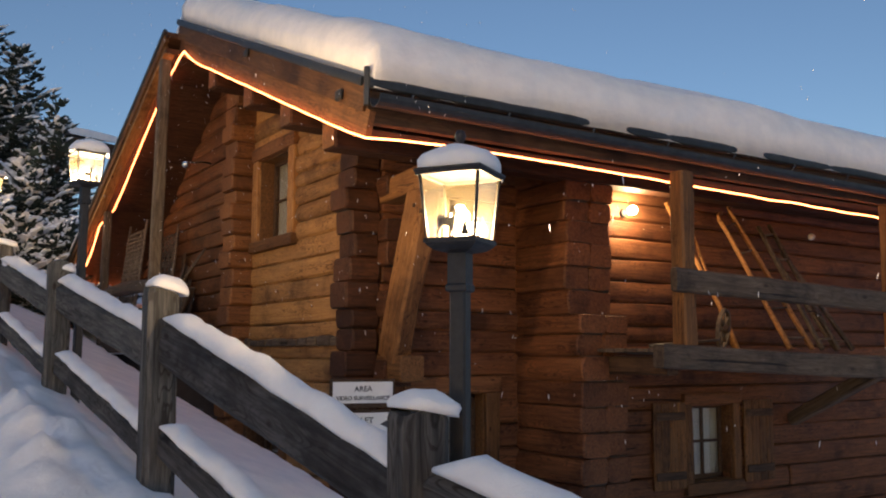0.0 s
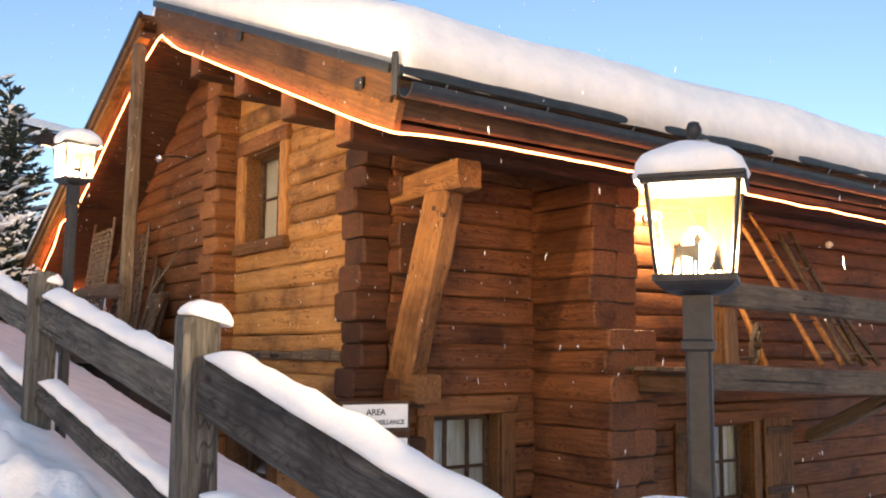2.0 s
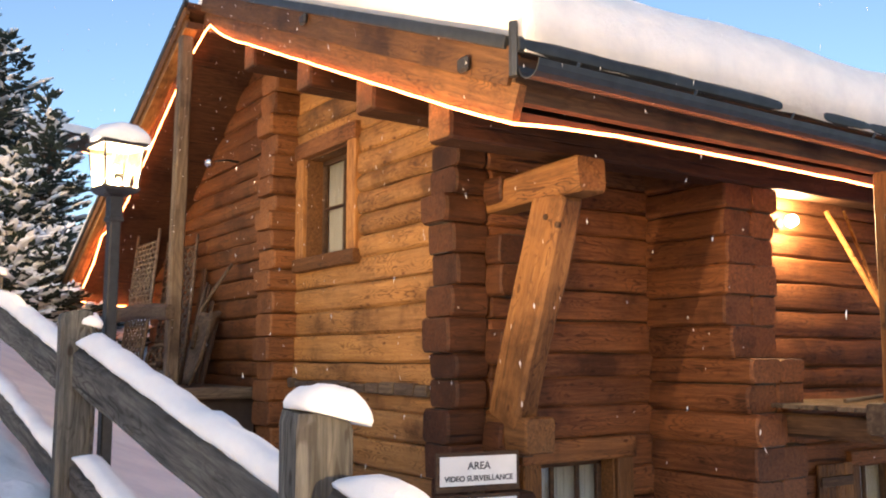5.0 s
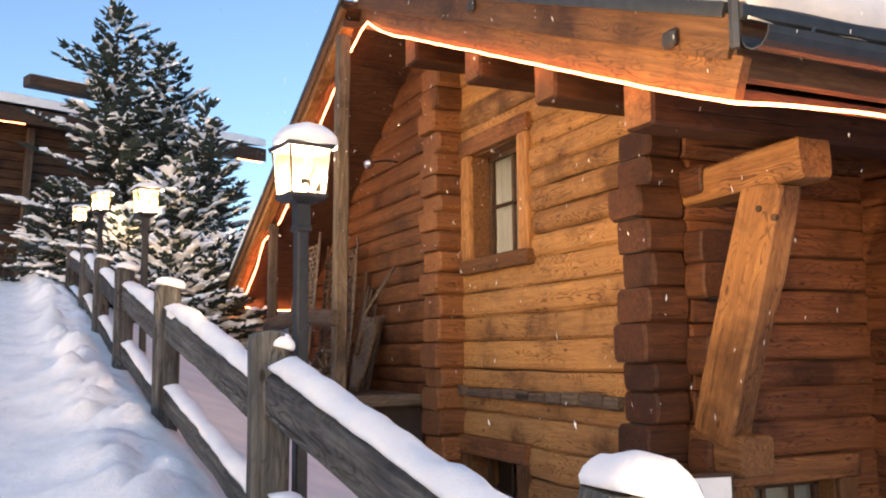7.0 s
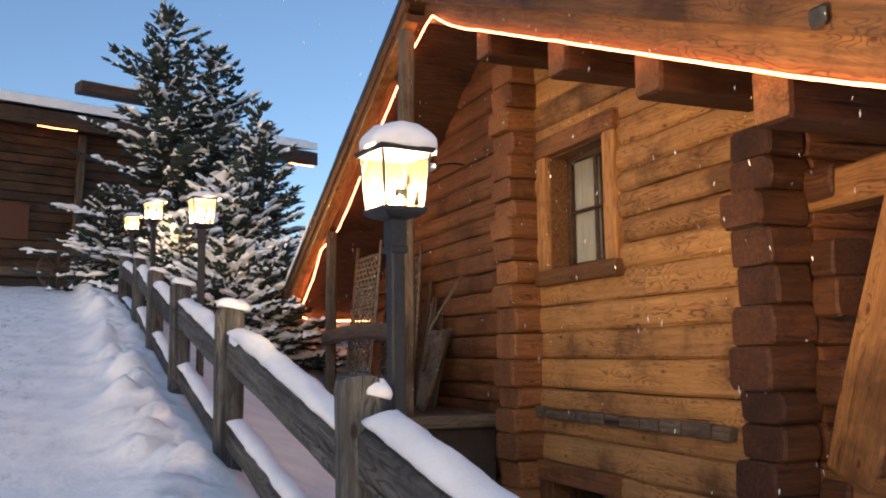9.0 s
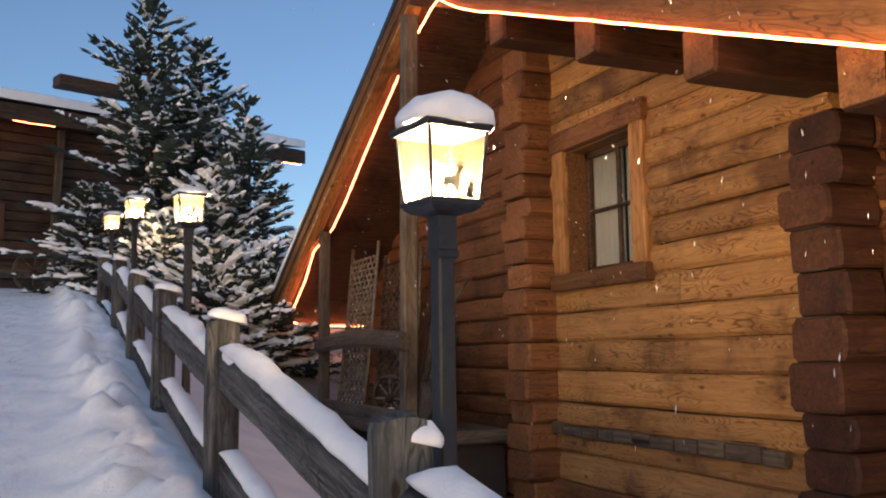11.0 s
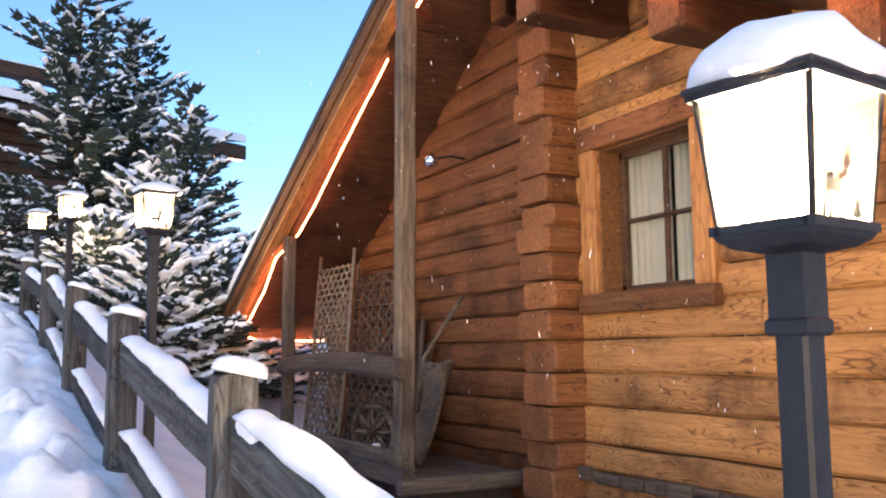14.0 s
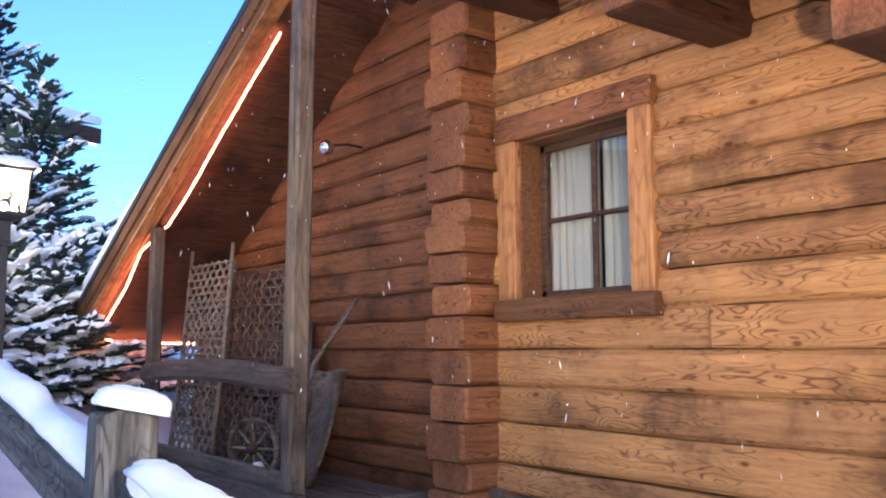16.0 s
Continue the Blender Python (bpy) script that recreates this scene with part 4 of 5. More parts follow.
    lathe(bm, [(0.012, 0.0), (0.018, 0.02), (0.036, 0.07), (0.034, 0.1), (0.012, 0.13)], 12)
    b = part("bulb", bm, BULB, ob)
    b.visible_shadow = False
    lamp_light("lantern_light", x, y, z + 0.036 * size, LANTERN_POWER * power, 0.03)
    ob.scale = (size, size, size)
    return ob


LAMPS = [(-0.677, 3.5, 2.305, 34, True, 1.15, 1.0), (-0.944, 8.606, 3.295, 9, False, 2.15, 1.0), (-1.105, 13.7, 3.92, 7, False, 0.5, 1.0), (-1.235, 18.1, 4.58, 10, False, 0.55, 1.0), (-1.337, 21.9, 4.93, 10, False, 0.55, 1.0)]
for x, y, z, turn, fin, power, size in LAMPS:
    path_lantern(x, y, z, turn, z - ground_z(x, y) + 0.3, fin, power, size)
# wall lamp by the balcony
wall_lamp = empty("wall_lamp", Matrix.Translation((5.8, 9.36, 3.74)), "lit wall lamp with a warm bulb on the log wall", "wall lamp")
bm = bmesh.new()
lathe(bm, [(0.06, 0), (0.05, 0.03), (0.02, 0.04)], 12)
part("mount", bm, IRON, wall_lamp, m=pose(0, 0.05, 0, 90, 0, 0))
bm = bmesh.new()
lathe(bm, [(0.02, -0.03), (0.055, 0.0), (0.062, 0.04), (0.05, 0.08), (0.015, 0.1)], 12)
b = part("bulb", bm, BULB, wall_lamp, m=pose(0, -0.08, 0, 60, 0, 30))
b.visible_shadow = False
lamp_light("wall_light", 5.8, 9.2, 3.78, WALL_LAMP_POWER, 0.05)


# ---- signs ----
def sign_board(m, w, h, label):
    ob = empty("sign", m, label, "sign", "wall signs")
    part("plate", box((0, -0.012, 0), (w, 0, h), bevel=0.003), WHITE, ob)
    part("back_board", box((-0.03, 0.002, -0.05), (w + 0.03, 0.03, h + 0.03)), DARKWOOD, ob)
    return ob


def lettering(text, ob, x, z, size):
    cu = bpy.data.curves.new("lettering", "FONT")
    cu.body, cu.size, cu.align_x, cu.extrude = text, size, "CENTER", 0.001
    cu.offset = 0.0016
    t = new("lettering", cu)
    t.matrix_world = pose(x, -0.0145, z, 90, 0, 0)
    dg = bpy.context.evaluated_depsgraph_get()
    me = bpy.data.meshes.new_from_object(t.evaluated_get(dg))
    bpy.data.objects.remove(t)
    me.materials.clear()
    me.materials.append(INK)
    o = new("lettering", me)
    o.matrix_world = pose(x, -0.0145, z, 90, 0, 0)
    o.parent = ob


SIGN = pose(1.8, 9.61, 1.4, 0, 0, -11)
s1 = sign_board(SIGN, 0.66, 0.225, "white sign with dark lettering on a brown board")
lettering("AREA", s1, 0.33, 0.125, 0.08)
lettering("VIDEO SURVEILLANCE", s1, 0.33, 0.035, 0.059)
s2 = sign_board(SIGN @ pose(0, 0, -0.34), 0.66, 0.24, "white direction sign with a dark arrow on a brown board")
lettering("CHALET", s2, 0.28, 0.13, 0.09)
part("bar", box((0.22, -0.015, 0.04), (0.42, -0.012, 0.09), bevel=0), INK, s2)
part("arrow", flat_shape([(0.52, 0.12), (0.6, 0.16), (0.6, 0.135), (0.64, 0.135), (0.64, 0.105), (0.6, 0.105), (0.6, 0.08)], Matrix.Translation((0, -0.0145, 0))), INK, s2)
post = beam("sign_post", (2.15, 9.62, -0.5), (2.15, 9.62, 1.62), 0.12, 0.1, DARKWOOD, None, 9, up=(1, 0, 0))
tagged(post, "dark timber post carrying the white signs", "post")


# ---- trees ----
def spruce(x, y, base, height, spread_r, seed, bare=0.0, laden=0.62, label="snow-laden dark green spruce"):
    """Trunk, drooping limbs in whorls, twig sprays of needles, and snow lying on the sprays."""
    r = random.Random(seed)
    ob = empty("spruce_tree", Matrix.Translation((x, y, base)), label, "tree", "spruces behind the fence")
    bm = bmesh.new()
    pts = [(0.03 * math.sin(i * 1.3 + seed), 0.03 * math.cos(i + seed), height * i / 10) for i in range(11)]
    add_pole(bm, pts, height * 0.018, 0.012, 8)
    bark = bm
    vs, fs, sv, sf = [], [], [], []

    def spray(p, d, up, L, wdt):
        """A flat fan of needles along d, with a slab of snow on most of them."""
        side = d.cross(up).normalized()
        for s in (-1, 0, 1):
            dd = (d + side * 0.55 * s).normalized()
            q = p + d * L * 0.15 * (s == 0)
            e = q + dd * L * (1 if s == 0 else 0.75) + up * -0.05 * L
            k = dd.cross(up).normalized() * wdt
            n = len(vs)
            mid = q.lerp(e, 0.55)
            vs.extend((q - k * 0.25, q + k * 0.25, mid + k - up * wdt * 0.4, e, mid - k - up * wdt * 0.4, mid + up * wdt * 0.55))
            fs.extend(((n, n + 1, n + 5), (n + 1, n + 2, n + 5), (n + 2, n + 3, n + 5), (n + 3, n + 4, n + 5), (n + 4, n, n + 5), (n, n + 4, n + 2, n + 1), (n + 4, n + 3, n + 2)))
            if r.random() < (laden * 0.24 if up.z > 0.3 else 0.05):
                n = len(sv)
                lift = up * wdt * 0.5
                kk = k * r.uniform(0.9, 1.9)
                h = up * wdt * r.uniform(0.8, 2.0)
                a, b = q.lerp(e, 0.2), q.lerp(e, r.uniform(0.8, 1.02))
                c = a.lerp(b, 0.55)
                sv.extend((a + lift * 0.6, c + kk + lift * 0.3, b + lift * 0.2, c - kk + lift * 0.3, c + lift + h, a.lerp(c, 0.5) + lift + h * 0.8, c.lerp(b, 0.55) + lift * 0.8 + h * 0.8))
                sf.extend(((n, n + 1, n + 5), (n + 1, n + 4, n + 5), (n + 1, n + 2, n + 6), (n + 1, n + 6, n + 4), (n + 2, n + 3, n + 6), (n + 3, n + 4, n + 6), (n + 3, n, n + 5), (n + 3, n + 5, n + 4), (n, n + 3, n + 2, n + 1)))

    def clump(p, d, up, L, w):
        """A rounded, sagging cushion of snow lying along a bough."""
        side = d.cross(up).normalized()
        n = len(sv)
        rows, seg = 5, 7
        sag = r.uniform(0.05, 0.3)
        for i in range(rows):
            t = i / (rows - 1)
            g = math.sin(math.pi * (0.08 + 0.84 * t)) ** 0.6 * r.uniform(0.75, 1.2)
            c = p + d * L * (t - 0.5) + up * (0.03 - sag * L * (t - 0.4) ** 2) + side * r.uniform(-0.25, 0.25) * w
            for j in range(seg):
                a = 2 * math.pi * j / seg
                e = r.uniform(0.8, 1.2)
                sv.append(c + side * w * g * e * math.cos(a) + up * (0.62 if math.sin(a) > 0 else 0.3) * w * g * e * math.sin(a))
        for i in range(rows - 1):
            for j in range(seg):
                j2 = (j + 1) % seg
                sf.append((n + i * seg + j, n + i * seg + j2, n + (i + 1) * seg + j2, n + (i + 1) * seg + j))
        sf.append(tuple(n + j for j in reversed(range(seg))))
        sf.append(tuple(n + (rows - 1) * seg + j for j in range(seg)))

    z = 0.06 * height
    while z < height * 0.985:
        f = z / height
        reach = spread_r * (1 - f) ** 0.8 * r.uniform(0.85, 1.1) + 0.12
        n = 7 if f < 0.75 else 5
        a0 = r.uniform(0, 6.3)
        for i in range(n):
            if r.random() < bare:
                continue
            a = a0 + 2 * math.pi * i / n + r.uniform(-0.3, 0.3)
            rr = reach * r.choice((0.55, 0.8, 1.0, 1.3)) * r.uniform(0.85, 1.1)
            d = Vector((math.cos(a), math.sin(a), 0))
            droop = -0.3 + 0.75 * f + r.uniform(-0.12, 0.12)
            p0 = Vector((0, 0, z))
            limb = []
            for k in range(5):
                t = k / 4
                limb.append(p0 + d * rr * t + Vector((0, 0, rr * (droop * t + 0.22 * t * t))))
            add_pole(bark, limb, 0.006 + 0.012 * rr, 0.004, 4)
            m = max(2, int(rr / 0.15))
            for k in range(1, m + 1):
                t = k / m
                i0 = min(3, int(t * 4))
                p = limb[i0].lerp(limb[i0 + 1], t * 4 - i0)
                tang = (limb[i0 + 1] - limb[i0]).normalized()
                up = (Vector((0, 0, 1)) - tang * tang.z).normalized()
                sd = tang.cross(up)
                L = r.uniform(0.2, 0.4) * (1.15 - 0.5 * t) * (0.6 + 0.4 * min(1, rr))
                spray(p, (tang + sd * r.uniform(0.3, 1.1) + up * r.uniform(-0.35, 0.25)).normalized(), up, L * r.uniform(0.6, 1.25), r.uniform(0.03, 0.06))
                spray(p, (tang - sd * r.uniform(0.3, 1.1) + up * r.uniform(-0.35, 0.25)).normalized(), up, L * r.uniform(0.6, 1.25), r.uniform(0.03, 0.06))
                if k == m:
                    spray(p, tang, up, L * 1.2, 0.04)
                if t > 0.3 and r.random() < (0.95 if laden > 0.8 else laden * 0.5 * (1.15 - 0.75 * f)):
                    off = sd * r.uniform(-0.5, 0.5) * L
                    clump(p + off + up * 0.02, (tang + sd * r.uniform(-0.6, 0.6)).normalized(), up, r.uniform(0.2, 0.62), r.uniform(0.05, 0.13))
        z += height * r.uniform(0.03, 0.048) * (1.15 - 0.4 * f)
    for k in range(5):
        a = k * 1.3 + seed
        spray(Vector((0, 0, height * (0.93 + 0.012 * k))), Vector((0.35 * math.cos(a), 0.35 * math.sin(a), 1)).normalized(), Vector((math.cos(a), math.sin(a), 0.2)).normalized(), 0.3, 0.025)
    part("trunk", bark, BARK, ob)
    for nm, v, f, mat, lab in (("crown", vs, fs, NEEDLE, ""), ("snow", sv, sf, SNOW, "clumps of snow on the boughs")):
        me = bpy.data.meshes.new(nm)
        me.from_pydata([tuple(p) for p in v], [], f)
        me.materials.append(mat)
        o = new(nm, me)
        o.parent = ob
        if lab:
            tagged(o, lab, kind="stuff")
    return ob


spruce(-0.45, 26.2, 3.9, 6.8, 2.3, 1, 0.14, label="tall snow-laden dark green spruce")
spruce(0.72, 26.9, 3.9, 6.15, 2.0, 2, 0.14, label="tall snow-laden dark green spruce beside another")
spruce(1.35, 24.6, 3.0, 5.1, 1.45, 3, bare=0.35, label="slender snow-dusted spruce beside the chalet")
spruce(0.6, 24.2, 2.9, 3.4, 1.5, 4, laden=0.85, label="small bushy snow-laden spruce")
spruce(-1.6, 28.2, 4.0, 2.7, 0.95, 5, 0.2, label="small bushy snow-laden spruce by the path")

for k, (x, y, hh, rr) in enumerate(((0.25, 21.0, 1.7, 1.15), (1.0, 23.4, 2.1, 1.3), (-0.35, 23.2, 2.0, 1.15), (0.95, 21.4, 2.0, 1.45), (1.9, 22.6, 2.4, 1.5))):
    spruce(x, y, ground_z(x, y) - 0.1, hh, rr, 11 + k, laden=0.95, label="low bushy young spruce buried in snow")

# ---- far chalet ----
FARY = 34.0
far_house = empty("far_chalet", Matrix.Translation((-3, FARY, 4.9)), "dark timber chalet with a snow-covered roof", "house")
inv = far_house.matrix_world.inverted()
part("wall", box((-14, FARY, 4.0), (4.1, FARY + 6, 10.2)), DARKWOOD, far_house, m=inv)
for i in range(17):
    z = 5.4 + i * 0.25
    beam("log", (-14, FARY - 0.05, z + 0.12), (4.2, FARY - 0.05, z + 0.12), 0.235, 0.12, DARKWOOD, far_house, i + 300)
part("plinth", box((-14, FARY - 0.12, 4.0), (4.15, FARY, 5.4)), DARK, far_house, m=inv)
# roof slab, its snow, and the long eave
for nm, lo, hi, mat in (("roof", 9.25, 9.75, DARKWOOD), ("snow", 9.75, 10.08, SNOW)):
    bm = bmesh.new()
    n = 40
    rows = []
    for i in range(n + 1):
        x = -14 + (5.55 + 14) * i / n
        b = 0.06 * noise.noise(Vector((x, 1, 1))) if mat is SNOW else 0
        rows.append([bm.verts.new(p) for p in ((x, FARY - 1.0, lo), (x, FARY - 1.0 - b, hi - 0.1 + b), (x, FARY - 0.7, hi + b), (x, FARY + 5, hi + 1.2), (x, FARY + 5, lo + 1.2))])
    for a, b in zip(rows, rows[1:]):
        for j in range(5):
            bm.faces.new((a[j], b[j], b[(j + 1) % 5], a[(j + 1) % 5]))
    bm.faces.new(rows[0])
    bm.faces.new(rows[-1])
    bmesh.ops.recalc_face_normals(bm, faces=bm.faces)
    part(nm, bm, mat, far_house, m=inv)
beam("ridge_beam", (-1.75, FARY - 0.5, 10.55), (0.7, FARY - 0.5, 10.55), 0.3, 0.5, DARKWOOD, far_house, 353)
beam("gable_post", (0.5, FARY - 0.5, 9.8), (0.5, FARY - 0.5, 10.45), 0.2, 0.2, DARKWOOD, far_house, 352, up=(1, 0, 0))
part("snow_cap", snow_cap(2.0, 0.5, 0.06, 3), SNOW, far_house, m=inv @ Matrix.Translation((-0.3, FARY - 0.5, 10.69)))
for x in (-4.6, -3.5):
    win = part("window", box((x, FARY - 0.14, 6.4), (x + 0.75, FARY - 0.12, 7.3)), LITWIN, far_house, "dim orange-lit window", m=inv)
    part("window_frame", box((x - 0.08, FARY - 0.13, 6.3), (x, FARY - 0.08, 7.4)), TRIM, win)
beam("post", (-1.7, FARY - 0.3, 4.2), (-1.5, FARY - 0.3, 9.3), 0.18, 0.18, GREYBROWN, far_house, 350, up=(1, 0, 0))
beam("edge_beam", (-14, FARY - 1.0, 5.3), (-2.4, FARY - 1.0, 5.5), 0.2, 0.14, GREYBROWN, far_house, 351)
# the house stands askew to the path
FAR_TURN = Matrix.Translation((4.65, 32.7, 8.6)) @ Matrix.Rotation(radians(19.7), 4, "Z") @ Matrix.Translation((-5.55, 1.0 - FARY, -9.25))
far_house.matrix_world = FAR_TURN @ far_house.matrix_world
rope_light("rope_light", [FAR_TURN @ Vector(p) for p in ((-2.9, FARY - 1.0, 9.22), (-1.9, FARY - 1.0, 9.22))], "glowing rope light under the far eave")
rope_light("rope_light", [FAR_TURN @ Vector(p) for p in ((4.5, FARY - 1.0, 9.2), (5.4, FARY - 1.0, 9.2))], "glowing rope light under the far eave")


# ---- things on the balcony ----
def spoked_wheel(m, r, label, mat=GREYBROWN):
    ob = empty("cart_wheel", m, label, "wheel", "old cart wheels")
    bm = bmesh.new()
    n = 24
    for k in range(n):
        a0, a1 = 2 * math.pi * k / n, 2 * math.pi * (k + 1) / n
        q = []
        for a in (a0, a1):
            for rr, y in ((r, -0.022), (r, 0.022), (r * 0.86, 0.022), (r * 0.86, -0.022)):
                q.append(bm.verts.new((rr * math.cos(a), y, rr * math.sin(a))))
        for i in range(4):
            bm.faces.new((q[i], q[(i + 1) % 4], q[4 + (i + 1) % 4], q[4 + i]))
    bmesh.ops.remove_doubles(bm, verts=bm.verts, dist=0.0005)
    bmesh.ops.recalc_face_normals(bm, faces=bm.faces)
    part("rim", bm, mat, ob)
    for k in range(8):
        a = 2 * math.pi * k / 8
        bm = bmesh.new()
        add_pole(bm, [(0.04 * math.cos(a), 0, 0.04 * math.sin(a)), (r * 0.9 * math.cos(a), 0, r * 0.9 * math.sin(a))], 0.016, 0.012, 6)
        part("spoke", bm, mat, ob)
    bm = bmesh.new()
    lathe(bm, [(0.03, -0.07), (0.05, -0.05), (0.06, 0.0), (0.05, 0.05), (0.03, 0.07)], 12)
    part("hub", bm, DARKWOOD, ob, m=pose(0, 0, 0, 90, 0, 0))
    return ob


def sledge(a0, a1, b0, b1, hook, rungs, label, mat):
    """Two long runners from their feet a0, b0 to their heads a1, b1, tied by rungs."""
    ob = empty("sledge", Matrix.Translation(a0), label, "sledge", "old sledges on the balcony")
    for lo, hi in ((a0, a1), (b0, b1)):
        lo, hi = Vector(lo), Vector(hi)
        pts = [lo.lerp(hi, t / 8) for t in range(9)]
        if hook:
            d = (hi - lo).normalized()
            pts[-1] = pts[-1] - d * 0.02 + Vector((-0.03, 0, 0))
            pts += [pts[-1] + d * 0.09 + Vector((0.05, 0, 0)), pts[-1] + d * 0.13 + Vector((0.16, 0.02, 0))]
        pole("runner", pts, 0.036, 0.03, mat, ob, sides=6)
    for k in range(rungs):
        t = 0.08 + 0.84 * k / (rungs - 1)
        pole("rung", [Vector(a0).lerp(Vector(a1), t), Vector(b0).lerp(Vector(b1), t)], 0.014, 0.014, GREYBROWN, ob, sides=6)
    return ob


sledge((7.46, 8.2, 2.0), (7.4, 9.2, 3.78), (7.98, 8.25, 2.0), (7.68, 9.25, 3.9), True, 5, "old yellow-brown wooden sledge leaning on the log wall", TRIM)
sledge((8.26, 8.3, 2.0), (8.25, 9.24, 3.74), (8.6, 8.3, 2.0), (8.54, 9.28, 3.79), False, 5, "weathered wooden sledge leaning beside another", GREYBROWN)
sledge((8.64, 8.35, 2.0), (8.5, 9.24, 3.4), (8.86, 8.26, 2.0), (8.7, 9.2, 3.4), False, 4, "short weathered wooden ladder sledge leaning on the wall", GREYBROWN)
tagged(pole("pole", [(6.95, 8.6, 1.99), (6.85, 8.75, 2.5), (6.47, 9.3, 3.92)], 0.034, 0.028, TRIM), "honey-coloured pole leaning on the log wall", "pole")
tagged(pole("pole", [(7.0, 8.7, 1.99), (6.78, 9.3, 3.95)], 0.02, 0.018, TRIM), "thin honey-coloured pole leaning on the log wall", "pole")
spoked_wheel(pose(6.4, 8.35, 2.235, 8, 0, 25), 0.25, "old wooden cart wheel standing on the balcony")
tagged(pole("pole", [(5.1, 8.3, 2.02), (6.1, 8.15, 2.1)], 0.02, 0.015, GREYBROWN), "thin grey stick lying on the balcony floor", "stick")
bm = bmesh.new()
lathe(bm, [(0.02, -0.03), (0.05, 0.0), (0.055, 0.04), (0.02, 0.08)], 10)
tagged(part("spotlight", bm, PORCELAIN, m=pose(9.6, 9.36, 3.7, 90, 0, 0)), "small pale unlit spotlight on the log wall", "spotlight")

# ---- things on the porch ----
def woven_panel(bl, br, tl, label, mat, bars=15, weave=7):
    """A hay-sled panel: two side poles, many thin crossbars and a woven filling between them."""
    bl, br, tl = Vector(bl), Vector(br), Vector(tl)
    up, across = tl - bl, br - bl
    ob = empty("sled_panel", Matrix.Translation(bl), label, "sled panel", "hay sled panels")
    for o in (0, 1):
        pole("side_pole", [bl + across * o, bl + across * o + up * 0.5 + Vector((0.02, 0, 0)), bl + across * o + up * 1.06], 0.028, 0.022, mat, ob, sides=7)
    for k in range(bars):
        t = 0.03 + 0.94 * k / (bars - 1)
        p = bl + up * t
        pole("crossbar", [p, p + across * 0.5 + Vector((0.012 * (-1) ** k, 0, 0.01 * math.sin(k * 3))), p + across], 0.012, 0.011, mat, ob, sides=5)
    for k in range(weave):
        s = (k + 0.5) / weave
        pts = [bl + across * (s + 0.012 * math.sin(j * 1.7 + k * 2.6)) + up * (0.02 + 0.96 * j / 28) + Vector((-0.018 if (j + k) % 2 else 0.018, 0, 0)) for j in range(29)]
        pole("withe", pts, 0.017, 0.013, mat, ob, sides=4)
    return ob


woven_panel((1.5, 18.3, 2.0), (1.52, 17.2, 2.0), (1.82, 18.6, 4.2), "weathered hay-sled panel of woven withes leaning in the porch", WITHE, 26, 13)
woven_panel((1.9, 17.9, 2.0), (1.95, 16.6, 2.0), (2.22, 18.3, 4.1), "dark woven sled panel leaning behind another", GREYBROWN, 22, 12)
for i in range(4):
    beam("plank", (2.2 + 0.01 * i, 17.1 - 0.2 * i, 2.0), (2.42, 17.05 - 0.2 * i, 3.7 - 0.25 * i), 0.17, 0.03, DARKWOOD, None, 500 + i, up=(0, 1, 0))
    tagged(bpy.context.scene.collection.objects[-1], "dark old plank leaning on the porch wall", "plank", "planks leaning in the porch")
spoked_wheel(pose(1.62, 16.4, 2.28, 6, 0, -62), 0.29, "small old cart wheel leaning in the porch", WITHE)
# wooden scoop plough with a forked handle
scoop = empty("scoop_plough", Matrix.Translation((1.85, 15.7, 2.0)), "old grey wooden scoop plough with a forked handle", "plough")
bm = bmesh.new()
n, k = 12, 8
g = []
for i in range(n + 1):
    t = i / n
    row = []
    for j in range(k + 1):
        s = j / k * 2 - 1
        half = 0.29 * math.sin(math.pi * (0.1 + 0.72 * t)) ** 0.8
        row.append(Vector((1.74 + 0.28 * t + 0.2 * (1 - s * s) * t, 15.7 + s * half + 0.1 * t, 2.02 + 0.98 * t + 0.03 * noise.noise(Vector((s * 2, t * 3, 5))))))
    g.append(row)
front = [[bm.verts.new(p) for p in r] for r in g]
back = [[bm.verts.new(p + Vector((0.035, 0, 0))) for p in r] for r in g]
for grid in (front, back):
    for a, b in zip(grid, grid[1:]):
        for j in range(k):
            bm.faces.new((a[j], a[j + 1], b[j + 1], b[j])).smooth = True
rim_f = front[0] + [r[-1] for r in front[1:]] + front[-1][-2::-1] + [r[0] for r in front[-2:0:-1]]
rim_b = back[0] + [r[-1] for r in back[1:]] + back[-1][-2::-1] + [r[0] for r in back[-2:0:-1]]
for i in range(len(rim_f)):
    j = (i + 1) % len(rim_f)
    bm.faces.new((rim_f[i], rim_f[j], rim_b[j], rim_b[i]))
bmesh.ops.recalc_face_normals(bm, faces=bm.faces)
part("blade", bm, GREYBROWN, scoop, m=scoop.matrix_world.inverted())
pole("handle", [(1.9, 15.95, 2.5), (2.05, 16.15, 2.95), (2.18, 16.38, 3.22), (2.32, 16.62, 3.46)], 0.035, 0.022, GREYBROWN, scoop)
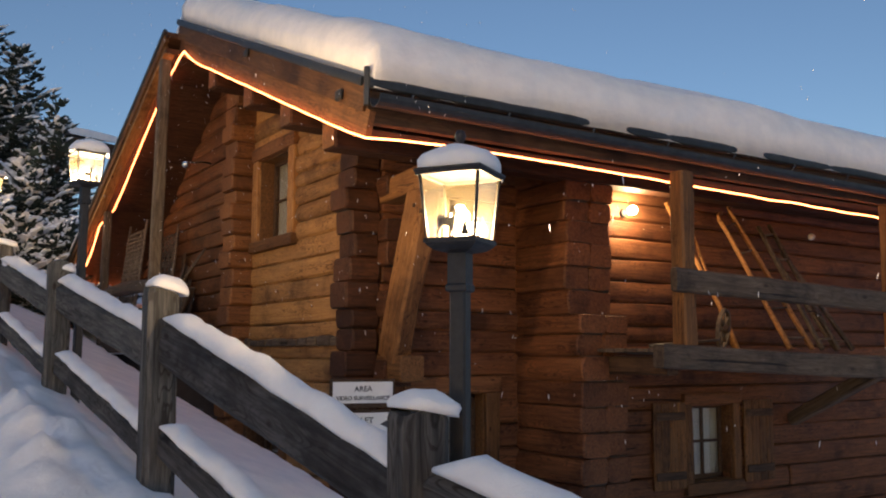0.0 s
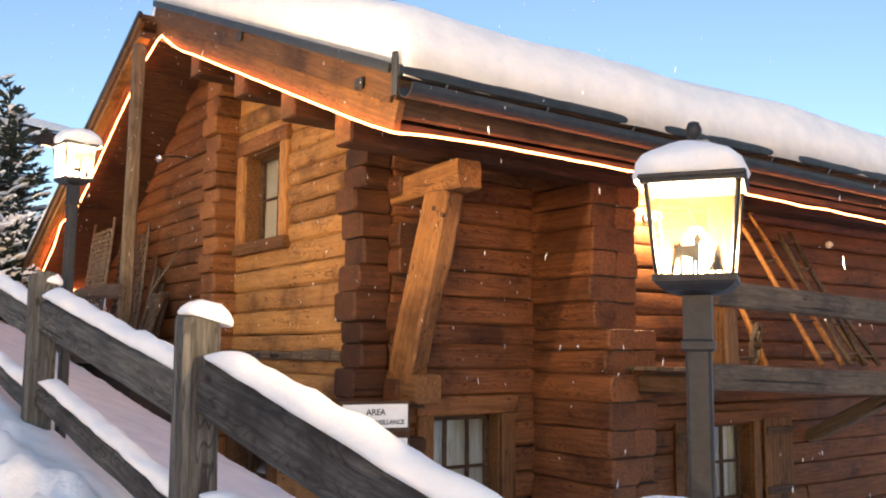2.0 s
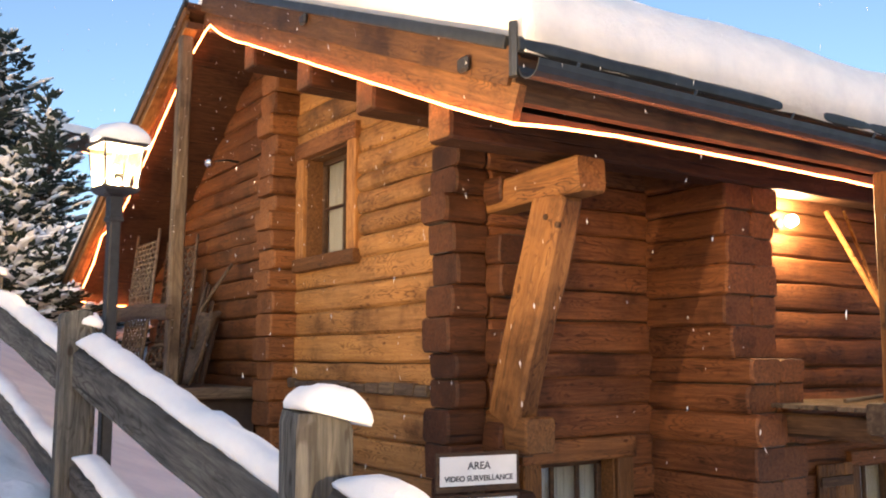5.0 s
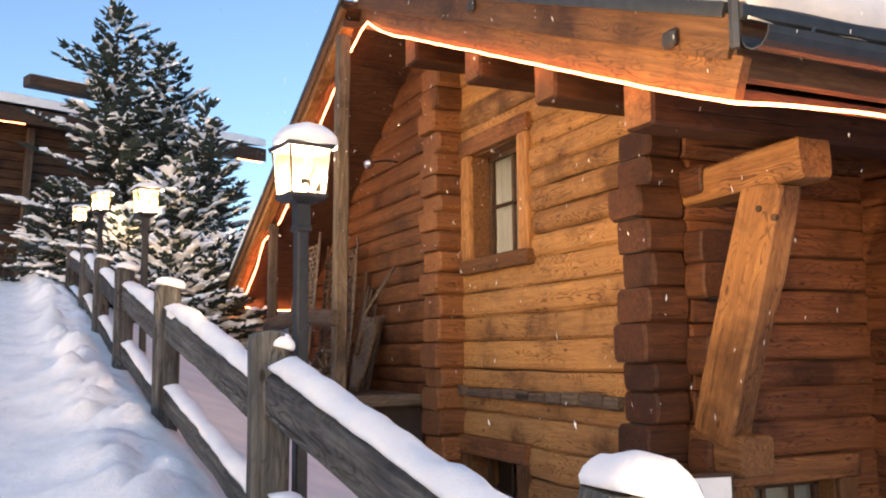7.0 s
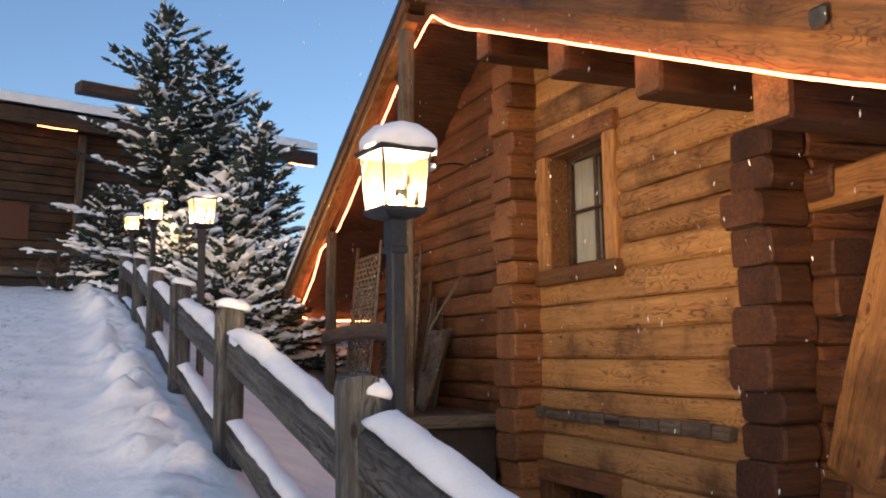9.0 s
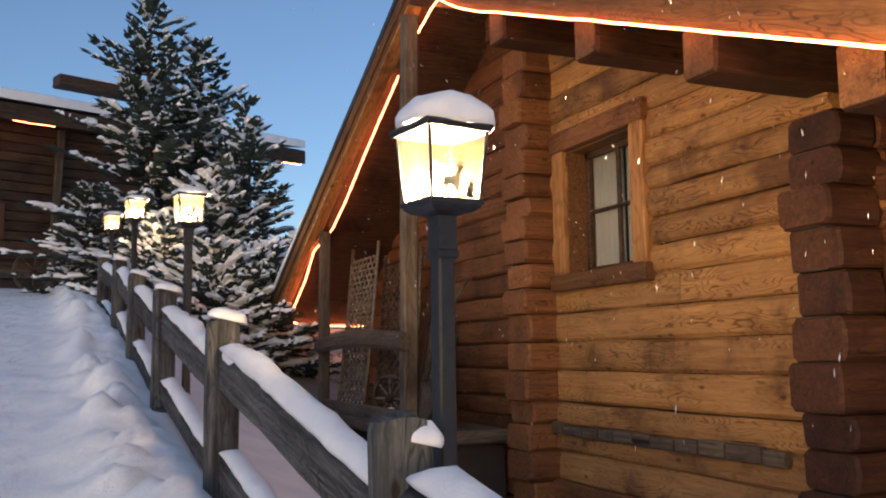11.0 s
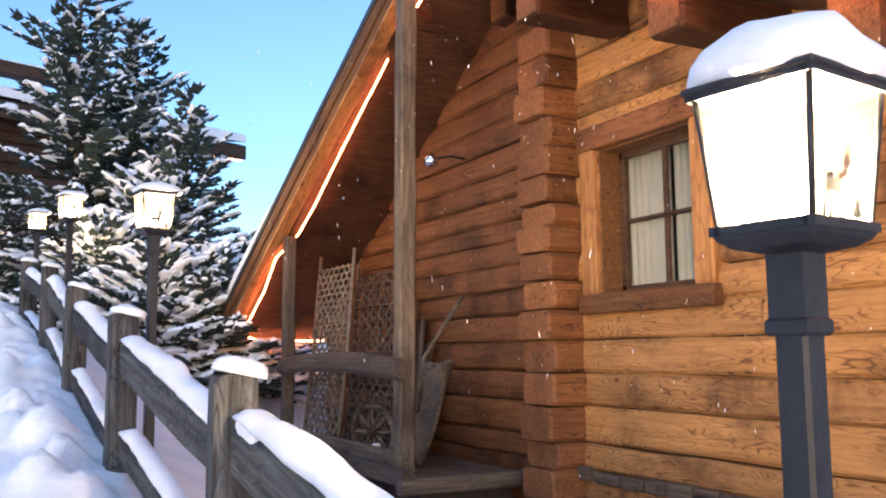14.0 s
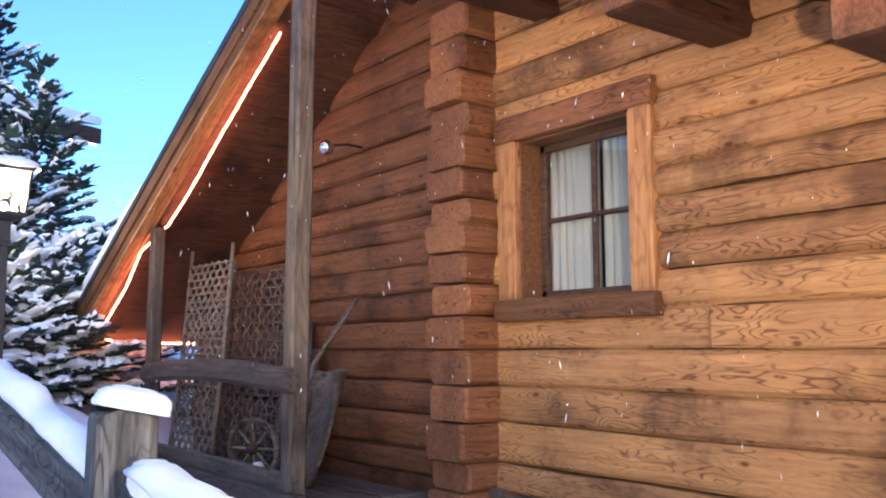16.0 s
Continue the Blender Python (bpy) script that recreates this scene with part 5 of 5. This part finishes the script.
pole("handle", [(1.93, 15.98, 2.6), (2.08, 16.1, 3.05), (2.24, 15.98, 3.38), (2.4, 15.84, 3.68)], 0.035, 0.022, GREYBROWN, scoop)
# stoneware jar and rag beside the wheel
bm = bmesh.new()
lathe(bm, [(0.05, 0.0), (0.075, 0.05), (0.08, 0.12), (0.05, 0.18), (0.035, 0.2)], 14)
tagged(part("jar", bm, PORCELAIN, m=Matrix.Translation((1.5, 16.05, 2.0))), "small pale stoneware jar on the porch floor", "jar")
beam("kick_board", (1.34, 15.0, 2.13), (1.34, 18.4, 2.13), 0.17, 0.04, GREYBROWN, porch, 511)
# globe lamp on an arm
globe = empty("globe_lamp", Matrix.Translation((2.02, 15.8, 5.07)), "small shiny unlit lamp on the gable under the roof", "lamp")
bm = bmesh.new()
bmesh.ops.create_uvsphere(bm, u_segments=18, v_segments=12, radius=0.075)
for f in bm.faces:
    f.smooth = True
part("globe", bm, CHROME, globe)
pole("arm", [(2.06, 15.82, 5.1), (2.3, 15.9, 5.16), (2.54, 15.95, 5.16)], 0.012, 0.016, IRON, globe)

# ---- things by the far chalet ----
spoked_wheel(pose(-2.7, 29.4, lane(29.4) + 0.47, 10, 0, 20), 0.5, "large old cart wheel leaning at the far chalet")

# ---- falling snow ----
flakes = bmesh.new()
fr = random.Random(12)
for _ in range(700):
    y = fr.uniform(2.2, 15)
    x = fr.uniform(-1.0, 2.0)
    z = lane(y) + fr.uniform(0.6, 4.2)
    L, r_ = fr.uniform(0.004, 0.017), fr.uniform(0.0013, 0.0026)
    d = Vector((fr.uniform(-0.3, 0.3), fr.uniform(-0.2, 0.2), -1)).normalized()
    c = Vector((x, y, z))
    a = [flakes.verts.new(c + d * L), flakes.verts.new(c - d * L)] + [flakes.verts.new(c + Vector((r_ * math.cos(q), r_ * math.sin(q), 0))) for q in (0, 2.09, 4.19)]
    for i in range(3):
        flakes.faces.new((a[0], a[2 + i], a[2 + (i + 1) % 3]))
        flakes.faces.new((a[1], a[2 + (i + 1) % 3], a[2 + i]))
tagged(part("snowflakes", flakes, SNOW), "fine white snowflakes drifting in the air", "snow", kind="stuff")
